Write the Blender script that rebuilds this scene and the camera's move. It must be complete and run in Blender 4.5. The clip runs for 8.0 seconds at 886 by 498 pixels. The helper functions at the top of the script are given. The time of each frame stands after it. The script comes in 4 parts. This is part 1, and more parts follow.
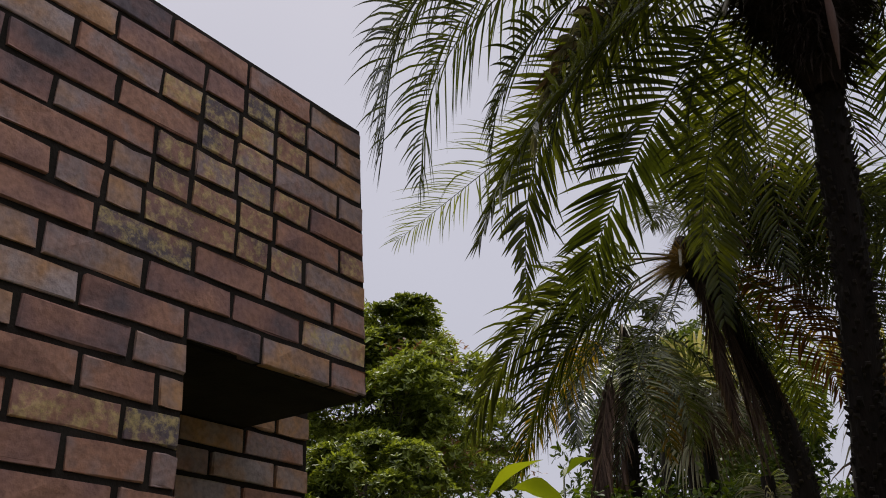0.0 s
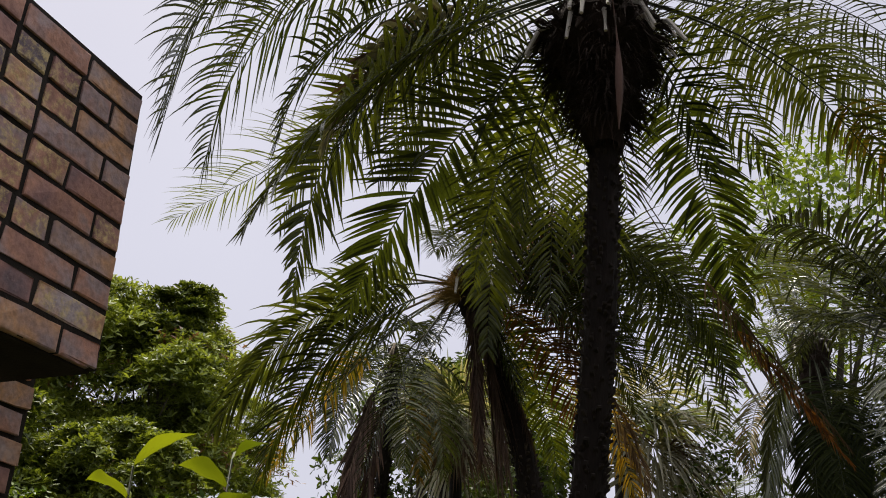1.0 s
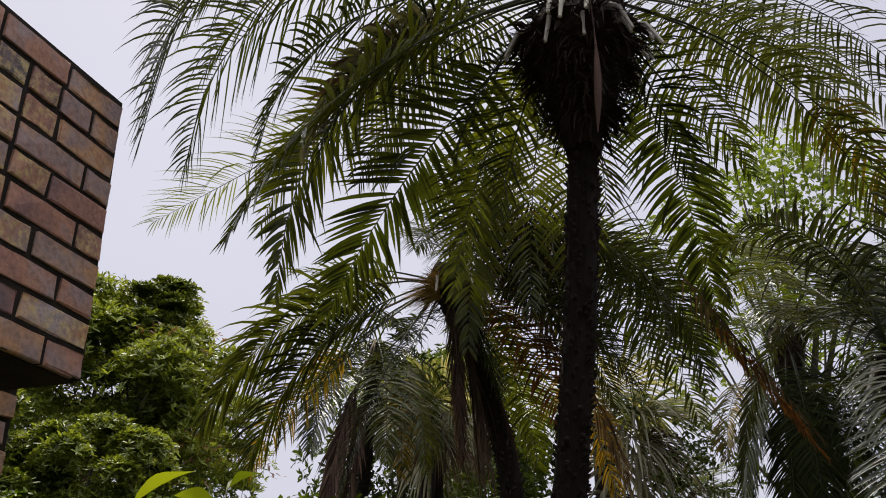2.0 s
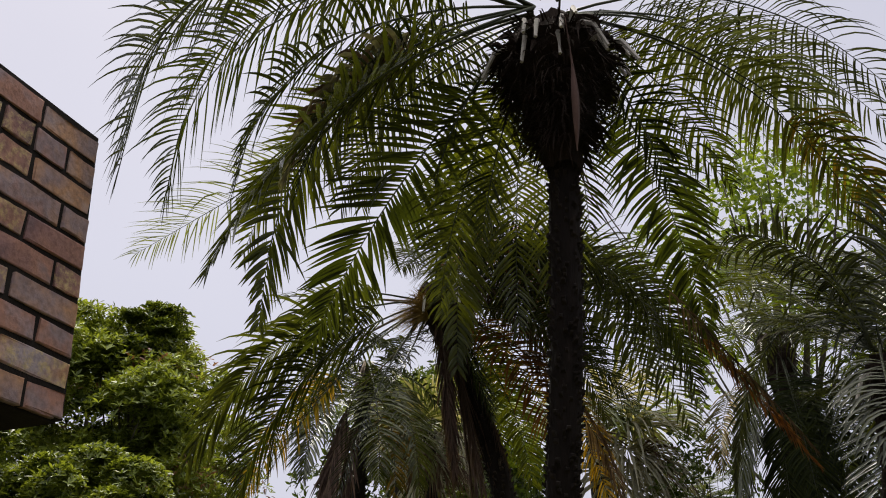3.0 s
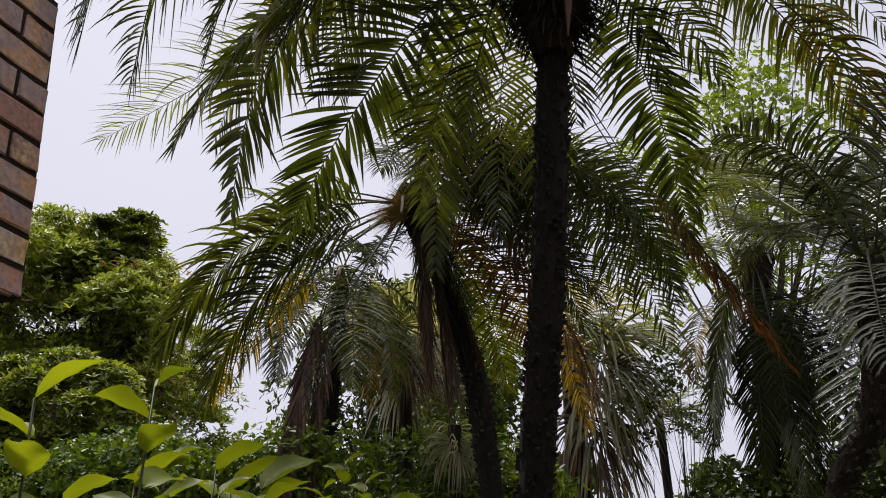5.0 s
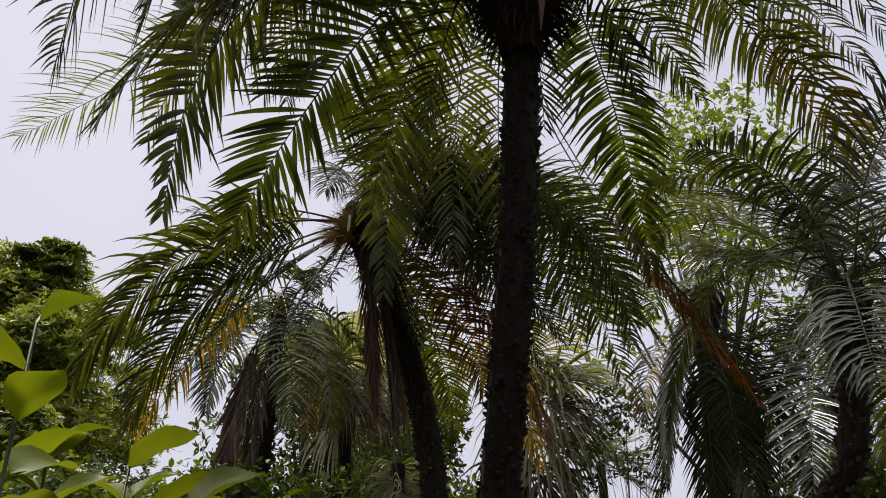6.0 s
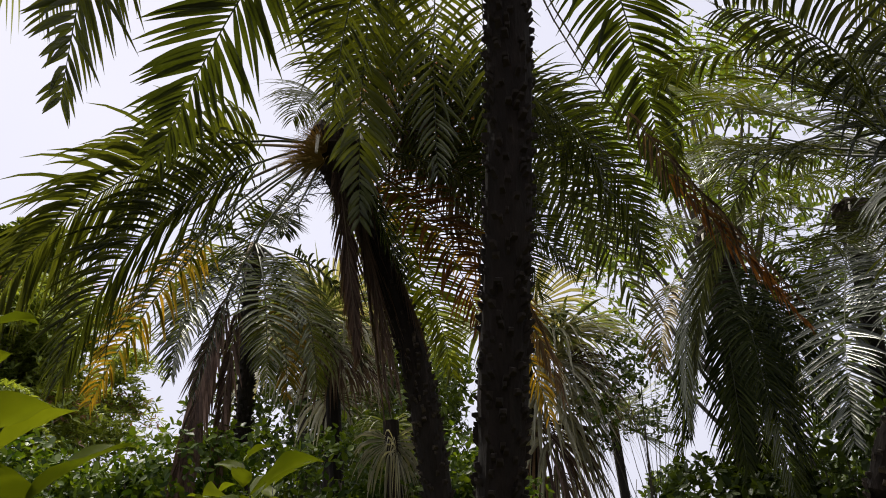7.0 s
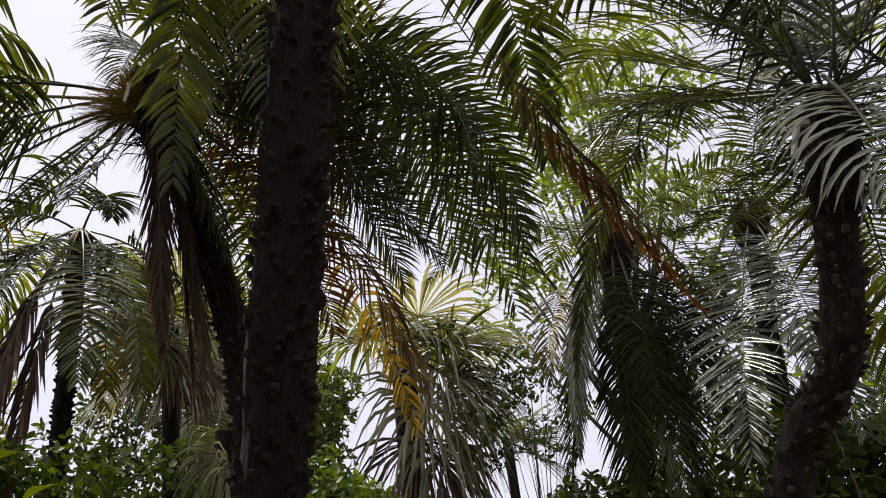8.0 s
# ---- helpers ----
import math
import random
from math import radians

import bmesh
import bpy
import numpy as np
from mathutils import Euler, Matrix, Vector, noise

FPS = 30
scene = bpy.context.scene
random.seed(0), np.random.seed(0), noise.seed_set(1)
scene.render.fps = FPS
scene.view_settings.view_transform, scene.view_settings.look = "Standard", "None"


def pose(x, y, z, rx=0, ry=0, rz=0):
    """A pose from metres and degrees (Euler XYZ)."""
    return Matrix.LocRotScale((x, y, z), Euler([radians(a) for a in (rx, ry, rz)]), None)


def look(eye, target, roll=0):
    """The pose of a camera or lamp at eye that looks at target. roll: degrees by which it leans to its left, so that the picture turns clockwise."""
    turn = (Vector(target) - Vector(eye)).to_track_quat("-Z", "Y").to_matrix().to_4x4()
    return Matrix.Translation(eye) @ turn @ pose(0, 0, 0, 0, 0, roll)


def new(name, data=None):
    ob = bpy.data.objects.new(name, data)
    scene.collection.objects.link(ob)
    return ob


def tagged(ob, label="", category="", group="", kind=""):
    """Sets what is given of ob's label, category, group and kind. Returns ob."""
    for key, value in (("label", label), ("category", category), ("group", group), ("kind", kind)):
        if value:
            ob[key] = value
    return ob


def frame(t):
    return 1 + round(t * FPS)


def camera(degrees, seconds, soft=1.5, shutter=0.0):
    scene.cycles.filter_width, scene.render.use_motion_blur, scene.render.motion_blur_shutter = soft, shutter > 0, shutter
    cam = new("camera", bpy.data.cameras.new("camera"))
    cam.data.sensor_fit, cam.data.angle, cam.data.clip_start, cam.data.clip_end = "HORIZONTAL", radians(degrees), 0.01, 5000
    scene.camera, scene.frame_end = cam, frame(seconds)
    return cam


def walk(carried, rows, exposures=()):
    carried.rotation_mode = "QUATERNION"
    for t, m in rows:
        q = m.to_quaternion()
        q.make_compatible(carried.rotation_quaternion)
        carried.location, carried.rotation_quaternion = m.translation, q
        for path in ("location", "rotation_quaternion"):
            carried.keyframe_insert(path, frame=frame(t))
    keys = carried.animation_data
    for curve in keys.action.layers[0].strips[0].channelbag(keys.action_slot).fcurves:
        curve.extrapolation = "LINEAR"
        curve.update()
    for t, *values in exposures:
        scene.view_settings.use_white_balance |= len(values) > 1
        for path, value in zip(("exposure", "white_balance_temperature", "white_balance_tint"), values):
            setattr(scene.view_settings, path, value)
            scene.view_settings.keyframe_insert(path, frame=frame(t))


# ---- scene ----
cam = camera(50.5, 8.0, soft=1.0)
PATH = [
    (0, (0.219, -0.057, 1.436), (0.022, 1.748, 2.276), -1.7),
    (0.2, (0.258, -0.05, 1.428), (0.196, 1.761, 2.275), -0.43),
    (0.5, (0.303, -0.041, 1.419), (0.429, 1.76, 2.281), 0.5),
    (0.8, (0.32, -0.033, 1.415), (0.509, 1.759, 2.282), 1.72),
    (1, (0.321, -0.031, 1.414), (0.537, 1.758, 2.282), 2.3),
    (1.2, (0.32, -0.033, 1.416), (0.561, 1.756, 2.276), 2.45),
    (2.3, (0.298, -0.079, 1.46), (0.564, 1.714, 2.307), 0.9),
    (2.5, (0.297, -0.081, 1.468), (0.563, 1.709, 2.32), 0.7),
    (2.8, (0.31, -0.08, 1.476), (0.581, 1.702, 2.342), -0.22),
    (3, (0.327, -0.076, 1.478), (0.609, 1.7, 2.352), -1),
    (3.3, (0.348, -0.051, 1.473), (0.67, 1.718, 2.35), -2.5),
    (3.5, (0.353, -0.025, 1.461), (0.702, 1.749, 2.318), -3),
    (3.8, (0.349, 0.008, 1.432), (0.705, 1.82, 2.2), -2.75),
    (4, (0.345, 0.024, 1.422), (0.694, 1.847, 2.167), -2.5),
    (4.2, (0.342, 0.034, 1.423), (0.683, 1.865, 2.151), -1.98),
    (5.3, (0.335, 0.105, 1.442), (0.677, 1.94, 2.161), -0.09),
    (5.5, (0.334, 0.146, 1.443), (0.669, 1.969, 2.195), -0.3),
    (5.8, (0.332, 0.264, 1.44), (0.712, 2.052, 2.252), -0.57),
    (6, (0.332, 0.372, 1.438), (0.8, 2.14, 2.249), -0.7),
    (6.3, (0.368, 0.54, 1.456), (0.89, 2.316, 2.213), -1.22),
    (6.5, (0.414, 0.654, 1.465), (0.94, 2.429, 2.222), -1.7),
    (6.8, (0.484, 0.828, 1.455), (0.983, 2.606, 2.221), -3.37),
    (7, (0.529, 0.942, 1.449), (1, 2.727, 2.218), -3.6),
    (7.3, (0.599, 1.106, 1.466), (1.057, 2.875, 2.278), -2.67),
    (7.5, (0.662, 1.209, 1.48), (1.213, 2.953, 2.289), -4.3),
    (8, (0.9, 1.452, 1.486), (1.551, 3.161, 2.297), -5.4),
]
walk(cam, [(t, look(eye, target, roll)) for t, eye, target, roll in PATH],
     exposures=[(0.0, -0.32), (0.5, -0.14), (1.0, 0.0), (3.3, 0.0), (4.0, 0.12), (5.3, 0.12), (5.7, 0.0), (6.5, 0.2), (8.0, 0.34)])

# ---- world and light: a bright overcast sky ----
SUN_EL, SUN_AZ = 62.0, 110.0     # degrees; azimuth from +x towards +y
world = bpy.data.worlds.new("overcast_sky")
scene.world = world
world.use_nodes = True
wn, wl = world.node_tree.nodes, world.node_tree.links
wn.clear()
w_out = wn.new("ShaderNodeOutputWorld")
w_bg = wn.new("ShaderNodeBackground")
w_sky = wn.new("ShaderNodeTexSky")
w_sky.sky_type = 'NISHITA'
w_sky.sun_disc = False
w_sky.sun_elevation = radians(SUN_EL)
w_sky.sun_rotation = radians(90 - SUN_AZ)
w_sky.dust_density = 4.0
w_gain = wn.new("ShaderNodeVectorMath")
w_gain.operation = 'SCALE'
w_gain.inputs[3].default_value = 0.10
w_noise = wn.new("ShaderNodeTexNoise")
w_noise.inputs["Scale"].default_value = 1.6
w_noise.inputs["Detail"].default_value = 4.0
w_ramp = wn.new("ShaderNodeValToRGB")
w_ramp.color_ramp.elements[0].position = 0.3
w_ramp.color_ramp.elements[0].color = (0.61, 0.605, 0.71, 1)
w_ramp.color_ramp.elements[1].position = 0.75
w_ramp.color_ramp.elements[1].color = (0.71, 0.70, 0.8, 1)
w_mix = wn.new("ShaderNodeMix")
w_mix.data_type = 'RGBA'
w_mix.inputs[0].default_value = 0.86
w_co = wn.new("ShaderNodeTexCoord")
wl.new(w_co.outputs["Generated"], w_noise.inputs["Vector"])
wl.new(w_noise.outputs["Fac"], w_ramp.inputs["Fac"])
wl.new(w_sky.outputs["Color"], w_gain.inputs[0])
wl.new(w_gain.outputs["Vector"], w_mix.inputs[6])
wl.new(w_ramp.outputs["Color"], w_mix.inputs[7])
w_xyz = wn.new("ShaderNodeSeparateXYZ")     # an overcast sky is brightest overhead
w_up = wn.new("ShaderNodeMapRange")
w_up.inputs["From Min"].default_value = 0.68
w_up.inputs["From Max"].default_value = 1.0
w_up.inputs["To Min"].default_value = 1.06
w_up.inputs["To Max"].default_value = 3.4
wl.new(w_co.outputs["Generated"], w_xyz.inputs[0])
wl.new(w_xyz.outputs["Z"], w_up.inputs["Value"])
wl.new(w_up.outputs["Result"], w_bg.inputs["Strength"])
w_hi = wn.new("ShaderNodeMapRange")     # the sun behind thin cloud warms it there
w_hi.inputs["From Min"].default_value = 0.66
w_hi.inputs["From Max"].default_value = 0.9
wl.new(w_xyz.outputs["Z"], w_hi.inputs["Value"])
w_warm = wn.new("ShaderNodeMix")
w_warm.data_type = 'RGBA'
wl.new(w_hi.outputs["Result"], w_warm.inputs[0])
wl.new(w_mix.outputs[2], w_warm.inputs[6])
w_warm.inputs[7].default_value = (0.72, 0.69, 0.62, 1)
wl.new(w_warm.outputs[2], w_bg.inputs["Color"])
wl.new(w_bg.outputs["Background"], w_out.inputs["Surface"])

sun_data = bpy.data.lights.new("sun", 'SUN')
sun_data.energy = 4.6
sun_data.angle = radians(14)
sun_data.color = (1.0, 0.93, 0.82)
sun = new("sun", sun_data)
sun_from = Vector((math.cos(radians(SUN_EL)) * math.cos(radians(SUN_AZ)),
                   math.cos(radians(SUN_EL)) * math.sin(radians(SUN_AZ)), math.sin(radians(SUN_EL))))
sun.matrix_world = look(sun_from * 30, (0, 0, 0))


# ---- materials ----
def base_material(name):
    m = bpy.data.materials.new(name)
    m.use_nodes = True
    m.node_tree.nodes.clear()
    return m, m.node_tree.nodes, m.node_tree.links


def ramp_node(n, stops):
    r = n.new("ShaderNodeValToRGB")
    e = r.color_ramp.elements
    while len(e) < len(stops):
        e.new(0.5)
    for el, (p, c) in zip(e, stops):
        el.position, el.color = p, (*c, 1)
    return r


def leaf_material(name, dark, light, tip=None, rough=0.45, see_through=0.35, grain=60.0, spec=0.5, dry=None):
    """Foliage: a colour of its own for each leaf, faint streaks, some light passing through."""
    m, n, l = base_material(name)
    geo = n.new("ShaderNodeNewGeometry")
    info = n.new("ShaderNodeObjectInfo")
    co = n.new("ShaderNodeTexCoord")
    ns = n.new("ShaderNodeTexNoise")
    ns.inputs["Scale"].default_value = grain
    ns.inputs["Detail"].default_value = 3
    l.new(co.outputs["Object"], ns.inputs["Vector"])
    big = n.new("ShaderNodeTexNoise")
    big.inputs["Scale"].default_value = 4.0
    l.new(co.outputs["Object"], big.inputs["Vector"])
    a = n.new("ShaderNodeMath")
    a.operation = 'MULTIPLY_ADD'
    l.new(geo.outputs["Random Per Island"], a.inputs[0])
    a.inputs[1].default_value = 0.5
    b = n.new("ShaderNodeMath")
    b.operation = 'MULTIPLY_ADD'
    l.new(ns.outputs["Fac"], b.inputs[0])
    b.inputs[1].default_value = 0.35
    c = n.new("ShaderNodeMath")
    c.operation = 'MULTIPLY_ADD'
    l.new(big.outputs["Fac"], c.inputs[0])
    c.inputs[1].default_value = 0.5
    c.inputs[2].default_value = -0.42
    l.new(c.outputs[0], b.inputs[2])
    l.new(b.outputs[0], a.inputs[2])
    d = n.new("ShaderNodeMath")
    d.operation = 'MULTIPLY_ADD'
    d.inputs[1].default_value = 0.3
    l.new(info.outputs["Random"], d.inputs[0])
    l.new(a.outputs[0], d.inputs[2])
    stops = [(0.12, dark), (0.75, light)] + ([(1.0, tip)] if tip else [])
    r = ramp_node(n, stops)
    l.new(d.outputs[0], r.inputs["Fac"])
    p = n.new("ShaderNodeBsdfPrincipled")
    p.inputs["Roughness"].default_value = rough
    p.inputs["Specular IOR Level"].default_value = spec
    tint = r.outputs["Color"]
    if dry:
        at = n.new("ShaderNodeAttribute")
        at.attribute_name = "along"
        sp = n.new("ShaderNodeMath")
        sp.operation = 'MULTIPLY_ADD'
        sp.inputs[1].default_value = 0.5
        l.new(geo.outputs["Random Per Island"], sp.inputs[0])
        l.new(at.outputs["Fac"], sp.inputs[2])
        ed = ramp_node(n, [(dry[1], (0, 0, 0)), (min(1.0, dry[1] + 0.3), (1, 1, 1))])
        l.new(sp.outputs[0], ed.inputs["Fac"])
        dm = n.new("ShaderNodeMix")
        dm.data_type = 'RGBA'
        l.new(ed.outputs["Color"], dm.inputs[0])
        l.new(tint, dm.inputs[6])
        dm.inputs[7].default_value = (*dry[0], 1)
        tint = dm.outputs[2]
    l.new(tint, p.inputs["Base Color"])
    bump = n.new("ShaderNodeBump")
    bump.inputs["Strength"].default_value = 0.25
    bump.inputs["Distance"].default_value = 0.002
    l.new(ns.outputs["Fac"], bump.inputs["Height"])
    l.new(bump.outputs["Normal"], p.inputs["Normal"])
    tr = n.new("ShaderNodeBsdfTranslucent")
    warm = n.new("ShaderNodeMix")
    warm.data_type = 'RGBA'
    warm.blend_type = 'MULTIPLY'
    warm.inputs[0].default_value = 1.0
    warm.inputs[7].default_value = (1.8, 1.65, 0.6, 1)
    l.new(tint, warm.inputs[6])
    l.new(warm.outputs[2], tr.inputs["Color"])
    mix = n.new("ShaderNodeMixShader")
    mix.inputs[0].default_value = see_through
    l.new(p.outputs[0], mix.inputs[1])
    l.new(tr.outputs[0], mix.inputs[2])
    out = n.new("ShaderNodeOutputMaterial")
    l.new(mix.outputs[0], out.inputs["Surface"])
    return m


def solid_material(name, stops, scale=8.0, fine=60.0, rough=0.85, bump=0.5, dist=0.01, stretch=(1, 1, 1), vary=0.3):
    """Stone, bark, soil: colour by two sizes of noise and by the object, with relief."""
    m, n, l = base_material(name)
    co = n.new("ShaderNodeTexCoord")
    mp = n.new("ShaderNodeMapping")
    mp.inputs["Scale"].default_value = stretch
    l.new(co.outputs["Object"], mp.inputs["Vector"])
    info = n.new("ShaderNodeObjectInfo")
    off = n.new("ShaderNodeVectorMath")
    off.operation = 'ADD'
    l.new(mp.outputs["Vector"], off.inputs[0])
    l.new(info.outputs["Location"], off.inputs[1])
    n1 = n.new("ShaderNodeTexNoise")
    n1.inputs["Scale"].default_value = scale
    n1.inputs["Detail"].default_value = 5
    n2 = n.new("ShaderNodeTexNoise")
    n2.inputs["Scale"].default_value = fine
    n2.inputs["Detail"].default_value = 4
    for q in (n1, n2):
        l.new(off.outputs[0], q.inputs["Vector"])
    a = n.new("ShaderNodeMath")
    a.operation = 'MULTIPLY_ADD'
    a.inputs[1].default_value = 0.45
    l.new(n2.outputs["Fac"], a.inputs[0])
    l.new(n1.outputs["Fac"], a.inputs[2])
    b = n.new("ShaderNodeMath")
    b.operation = 'MULTIPLY_ADD'
    b.inputs[1].default_value = vary
    l.new(info.outputs["Random"], b.inputs[0])
    l.new(a.outputs[0], b.inputs[2])
    c = n.new("ShaderNodeMath")
    c.operation = 'ADD'
    c.inputs[1].default_value = -0.22 - vary / 2
    l.new(b.outputs[0], c.inputs[0])
    r = ramp_node(n, stops)
    l.new(c.outputs[0], r.inputs["Fac"])
    p = n.new("ShaderNodeBsdfPrincipled")
    p.inputs["Roughness"].default_value = rough
    p.inputs["Specular IOR Level"].default_value = 0.3
    l.new(r.outputs["Color"], p.inputs["Base Color"])
    bp = n.new("ShaderNodeBump")
    bp.inputs["Strength"].default_value = bump
    bp.inputs["Distance"].default_value = dist
    l.new(a.outputs[0], bp.inputs["Height"])
    l.new(bp.outputs["Normal"], p.inputs["Normal"])
    out = n.new("ShaderNodeOutputMaterial")
    l.new(p.outputs[0], out.inputs["Surface"])
    return m


def brick_material(name, worn):
    """Fired clay: each brick its own red, orange or grey-violet; pale worn patches where worn is high."""
    m, n, l = base_material(name)
    co = n.new("ShaderNodeTexCoord")
    info = n.new("ShaderNodeObjectInfo")
    sc = n.new("ShaderNodeVectorMath")
    sc.operation = 'SCALE'
    sc.inputs[3].default_value = 37.0
    l.new(info.outputs["Location"], sc.inputs[0])
    off = n.new("ShaderNodeVectorMath")
    off.operation = 'ADD'
    l.new(co.outputs["Object"], off.inputs[0])
    l.new(sc.outputs[0], off.inputs[1])
    blot = n.new("ShaderNodeTexNoise")
    blot.inputs["Scale"].default_value = 8.0
    blot.inputs["Detail"].default_value = 5
    grit = n.new("ShaderNodeTexNoise")
    grit.inputs["Scale"].default_value = 70.0
    grit.inputs["Detail"].default_value = 5
    scuff = n.new("ShaderNodeTexNoise")
    scuff.inputs["Scale"].default_value = 38.0
    scuff.inputs["Detail"].default_value = 8
    scuff.inputs["Roughness"].default_value = 0.75
    for q in (blot, grit, scuff):
        l.new(off.outputs[0], q.inputs["Vector"])
    body = ramp_node(n, [(0.0, (0.17, 0.135, 0.165)), (0.2, (0.36, 0.2, 0.185)), (0.42, (0.54, 0.285, 0.21)),
                         (0.58, (0.4, 0.3, 0.31)), (0.78, (0.62, 0.35, 0.2)), (1.0, (0.52, 0.43, 0.46))])
    hue = n.new("ShaderNodeMath")
    hue.operation = 'MULTIPLY_ADD'
    hue.inputs[1].default_value = 1.1
    l.new(blot.outputs["Fac"], hue.inputs[0])
    hs = n.new("ShaderNodeMath")
    hs.operation = 'MULTIPLY_ADD'
    hs.inputs[1].default_value = 0.9
    hs.inputs[2].default_value = -0.5
    l.new(info.outputs["Random"], hs.inputs[0])
    l.new(hs.outputs[0], hue.inputs[2])
    l.new(hue.outputs[0], body.inputs["Fac"])
    pale = ramp_node(n, [(0.62 - 0.2 * worn, (0, 0, 0)), (0.70 - 0.12 * worn, (1, 1, 1))])
    l.new(scuff.outputs["Fac"], pale.inputs["Fac"])
    pf = n.new("ShaderNodeMath")
    pf.operation = 'MULTIPLY'
    pf.inputs[1].default_value = 0.28 + 0.6 * worn
    l.new(pale.outputs["Color"], pf.inputs[0])
    mx = n.new("ShaderNodeMix")
    mx.data_type = 'RGBA'
    l.new(pf.outputs[0], mx.inputs[0])
    l.new(body.outputs["Color"], mx.inputs[6])
    mx.inputs[7].default_value = (0.78, 0.62, 0.28, 1) if worn > 0.3 else (0.66, 0.55, 0.5, 1)
    soot = ramp_node(n, [(0.3, (0.68, 0.66, 0.66)), (0.6, (1.06, 1.06, 1.06))])
    l.new(grit.outputs["Fac"], soot.inputs["Fac"])
    mul = n.new("ShaderNodeMix")
    mul.data_type = 'RGBA'
    mul.blend_type = 'MULTIPLY'
    mul.inputs[0].default_value = 0.85
    l.new(mx.outputs[2], mul.inputs[6])
    l.new(soot.outputs["Color"], mul.inputs[7])
    p = n.new("ShaderNodeBsdfPrincipled")
    p.inputs["Roughness"].default_value = 0.7
    p.inputs["Specular IOR Level"].default_value = 0.4
    l.new(mul.outputs[2], p.inputs["Base Color"])
    h = n.new("ShaderNodeMath")
    h.operation = 'ADD'
    l.new(grit.outputs["Fac"], h.inputs[0])
    l.new(scuff.outputs["Fac"], h.inputs[1])
    bp = n.new("ShaderNodeBump")
    bp.inputs["Strength"].default_value = 0.6
    bp.inputs["Distance"].default_value = 0.004
    l.new(h.outputs[0], bp.inputs["Height"])
    l.new(bp.outputs["Normal"], p.inputs["Normal"])
    out = n.new("ShaderNodeOutputMaterial")
    l.new(p.outputs[0], out.inputs["Surface"])
    return m


M_GREEN = leaf_material("frond_green", (0.024, 0.031, 0.005), (0.092, 0.11, 0.014), (0.26, 0.25, 0.04), rough=0.27, see_through=0.34, spec=0.7, dry=((0.38, 0.22, 0.03), 1.06))
M_DEEP = leaf_material("frond_deep_green", (0.013, 0.02, 0.003), (0.054, 0.069, 0.009), (0.15, 0.16, 0.03), rough=0.26, see_through=0.3, spec=0.65, dry=((0.3, 0.18, 0.03), 1.06))
M_LIME = leaf_material("frond_lime", (0.032, 0.042, 0.004), (0.115, 0.132, 0.01), (0.25, 0.245, 0.025), rough=0.3, see_through=0.4, spec=0.55, dry=((0.28, 0.15, 0.02), 1.08))
M_YELLOW = leaf_material("frond_yellowing", (0.05, 0.05, 0.012), (0.27, 0.16, 0.02), (0.42, 0.23, 0.035), see_through=0.35, spec=0.25)
M_SILVER = leaf_material("frond_glossy", (0.02, 0.025, 0.01), (0.068, 0.08, 0.034), (0.25, 0.255, 0.15), rough=0.25, see_through=0.2, spec=0.75, dry=((0.34, 0.26, 0.1), 1.08))
# sky sheen painted as colour: paler and greyer than the other fronds
M_PALE = leaf_material("frond_pale_sheen", (0.06, 0.075, 0.04), (0.15, 0.175, 0.1), (0.3, 0.31, 0.2), rough=0.3, see_through=0.4, spec=0.5)
M_YTIP = leaf_material("frond_yellow_tipped", (0.028, 0.038, 0.007), (0.1, 0.115, 0.018), (0.22, 0.23, 0.06), rough=0.36, see_through=0.34, spec=0.4, dry=((0.34, 0.24, 0.035), 1.05))
M_DEAD = leaf_material("frond_dead", (0.045, 0.03, 0.026), (0.19, 0.125, 0.105), (0.42, 0.32, 0.27), rough=0.8, see_through=0.2, spec=0.1)
M_RUST = leaf_material("frond_rust", (0.06, 0.03, 0.018), (0.25, 0.095, 0.03), (0.42, 0.24, 0.12), rough=0.75, see_through=0.25, spec=0.2)
M_FAN = leaf_material("fan_leaf", (0.05, 0.068, 0.022), (0.17, 0.2, 0.085), (0.44, 0.46, 0.28), rough=0.4, see_through=0.35, spec=0.45)
M_FANDRY = leaf_material("fan_leaf_dry", (0.11, 0.105, 0.08), (0.37, 0.36, 0.29), (0.64, 0.63, 0.53), rough=0.6, see_through=0.35, spec=0.3)
M_TREE = leaf_material("tree_leaf", (0.024, 0.04, 0.006), (0.27, 0.33, 0.065), (0.56, 0.6, 0.22), see_through=0.3, grain=25, spec=0.4)
M_TREERED = leaf_material("tree_leaf_reddish", (0.1, 0.05, 0.04), (0.26, 0.13, 0.1), (0.4, 0.26, 0.2), see_through=0.25, grain=25)
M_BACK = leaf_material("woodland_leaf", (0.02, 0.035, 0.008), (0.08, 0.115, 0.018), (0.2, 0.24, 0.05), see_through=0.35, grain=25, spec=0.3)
M_BRIGHT = leaf_material("canopy_leaf", (0.05, 0.085, 0.012), (0.16, 0.22, 0.03), (0.32, 0.36, 0.08), see_through=0.45, grain=25)
M_SHRUB = leaf_material("shrub_leaf", (0.05, 0.075, 0.006), (0.17, 0.21, 0.014), (0.32, 0.34, 0.05), rough=0.5, see_through=0.45, grain=30, spec=0.15)
M_VINE = leaf_material("vine_leaf", (0.024, 0.05, 0.006), (0.15, 0.215, 0.02), (0.46, 0.5, 0.08), see_through=0.32, grain=25, spec=0.18)
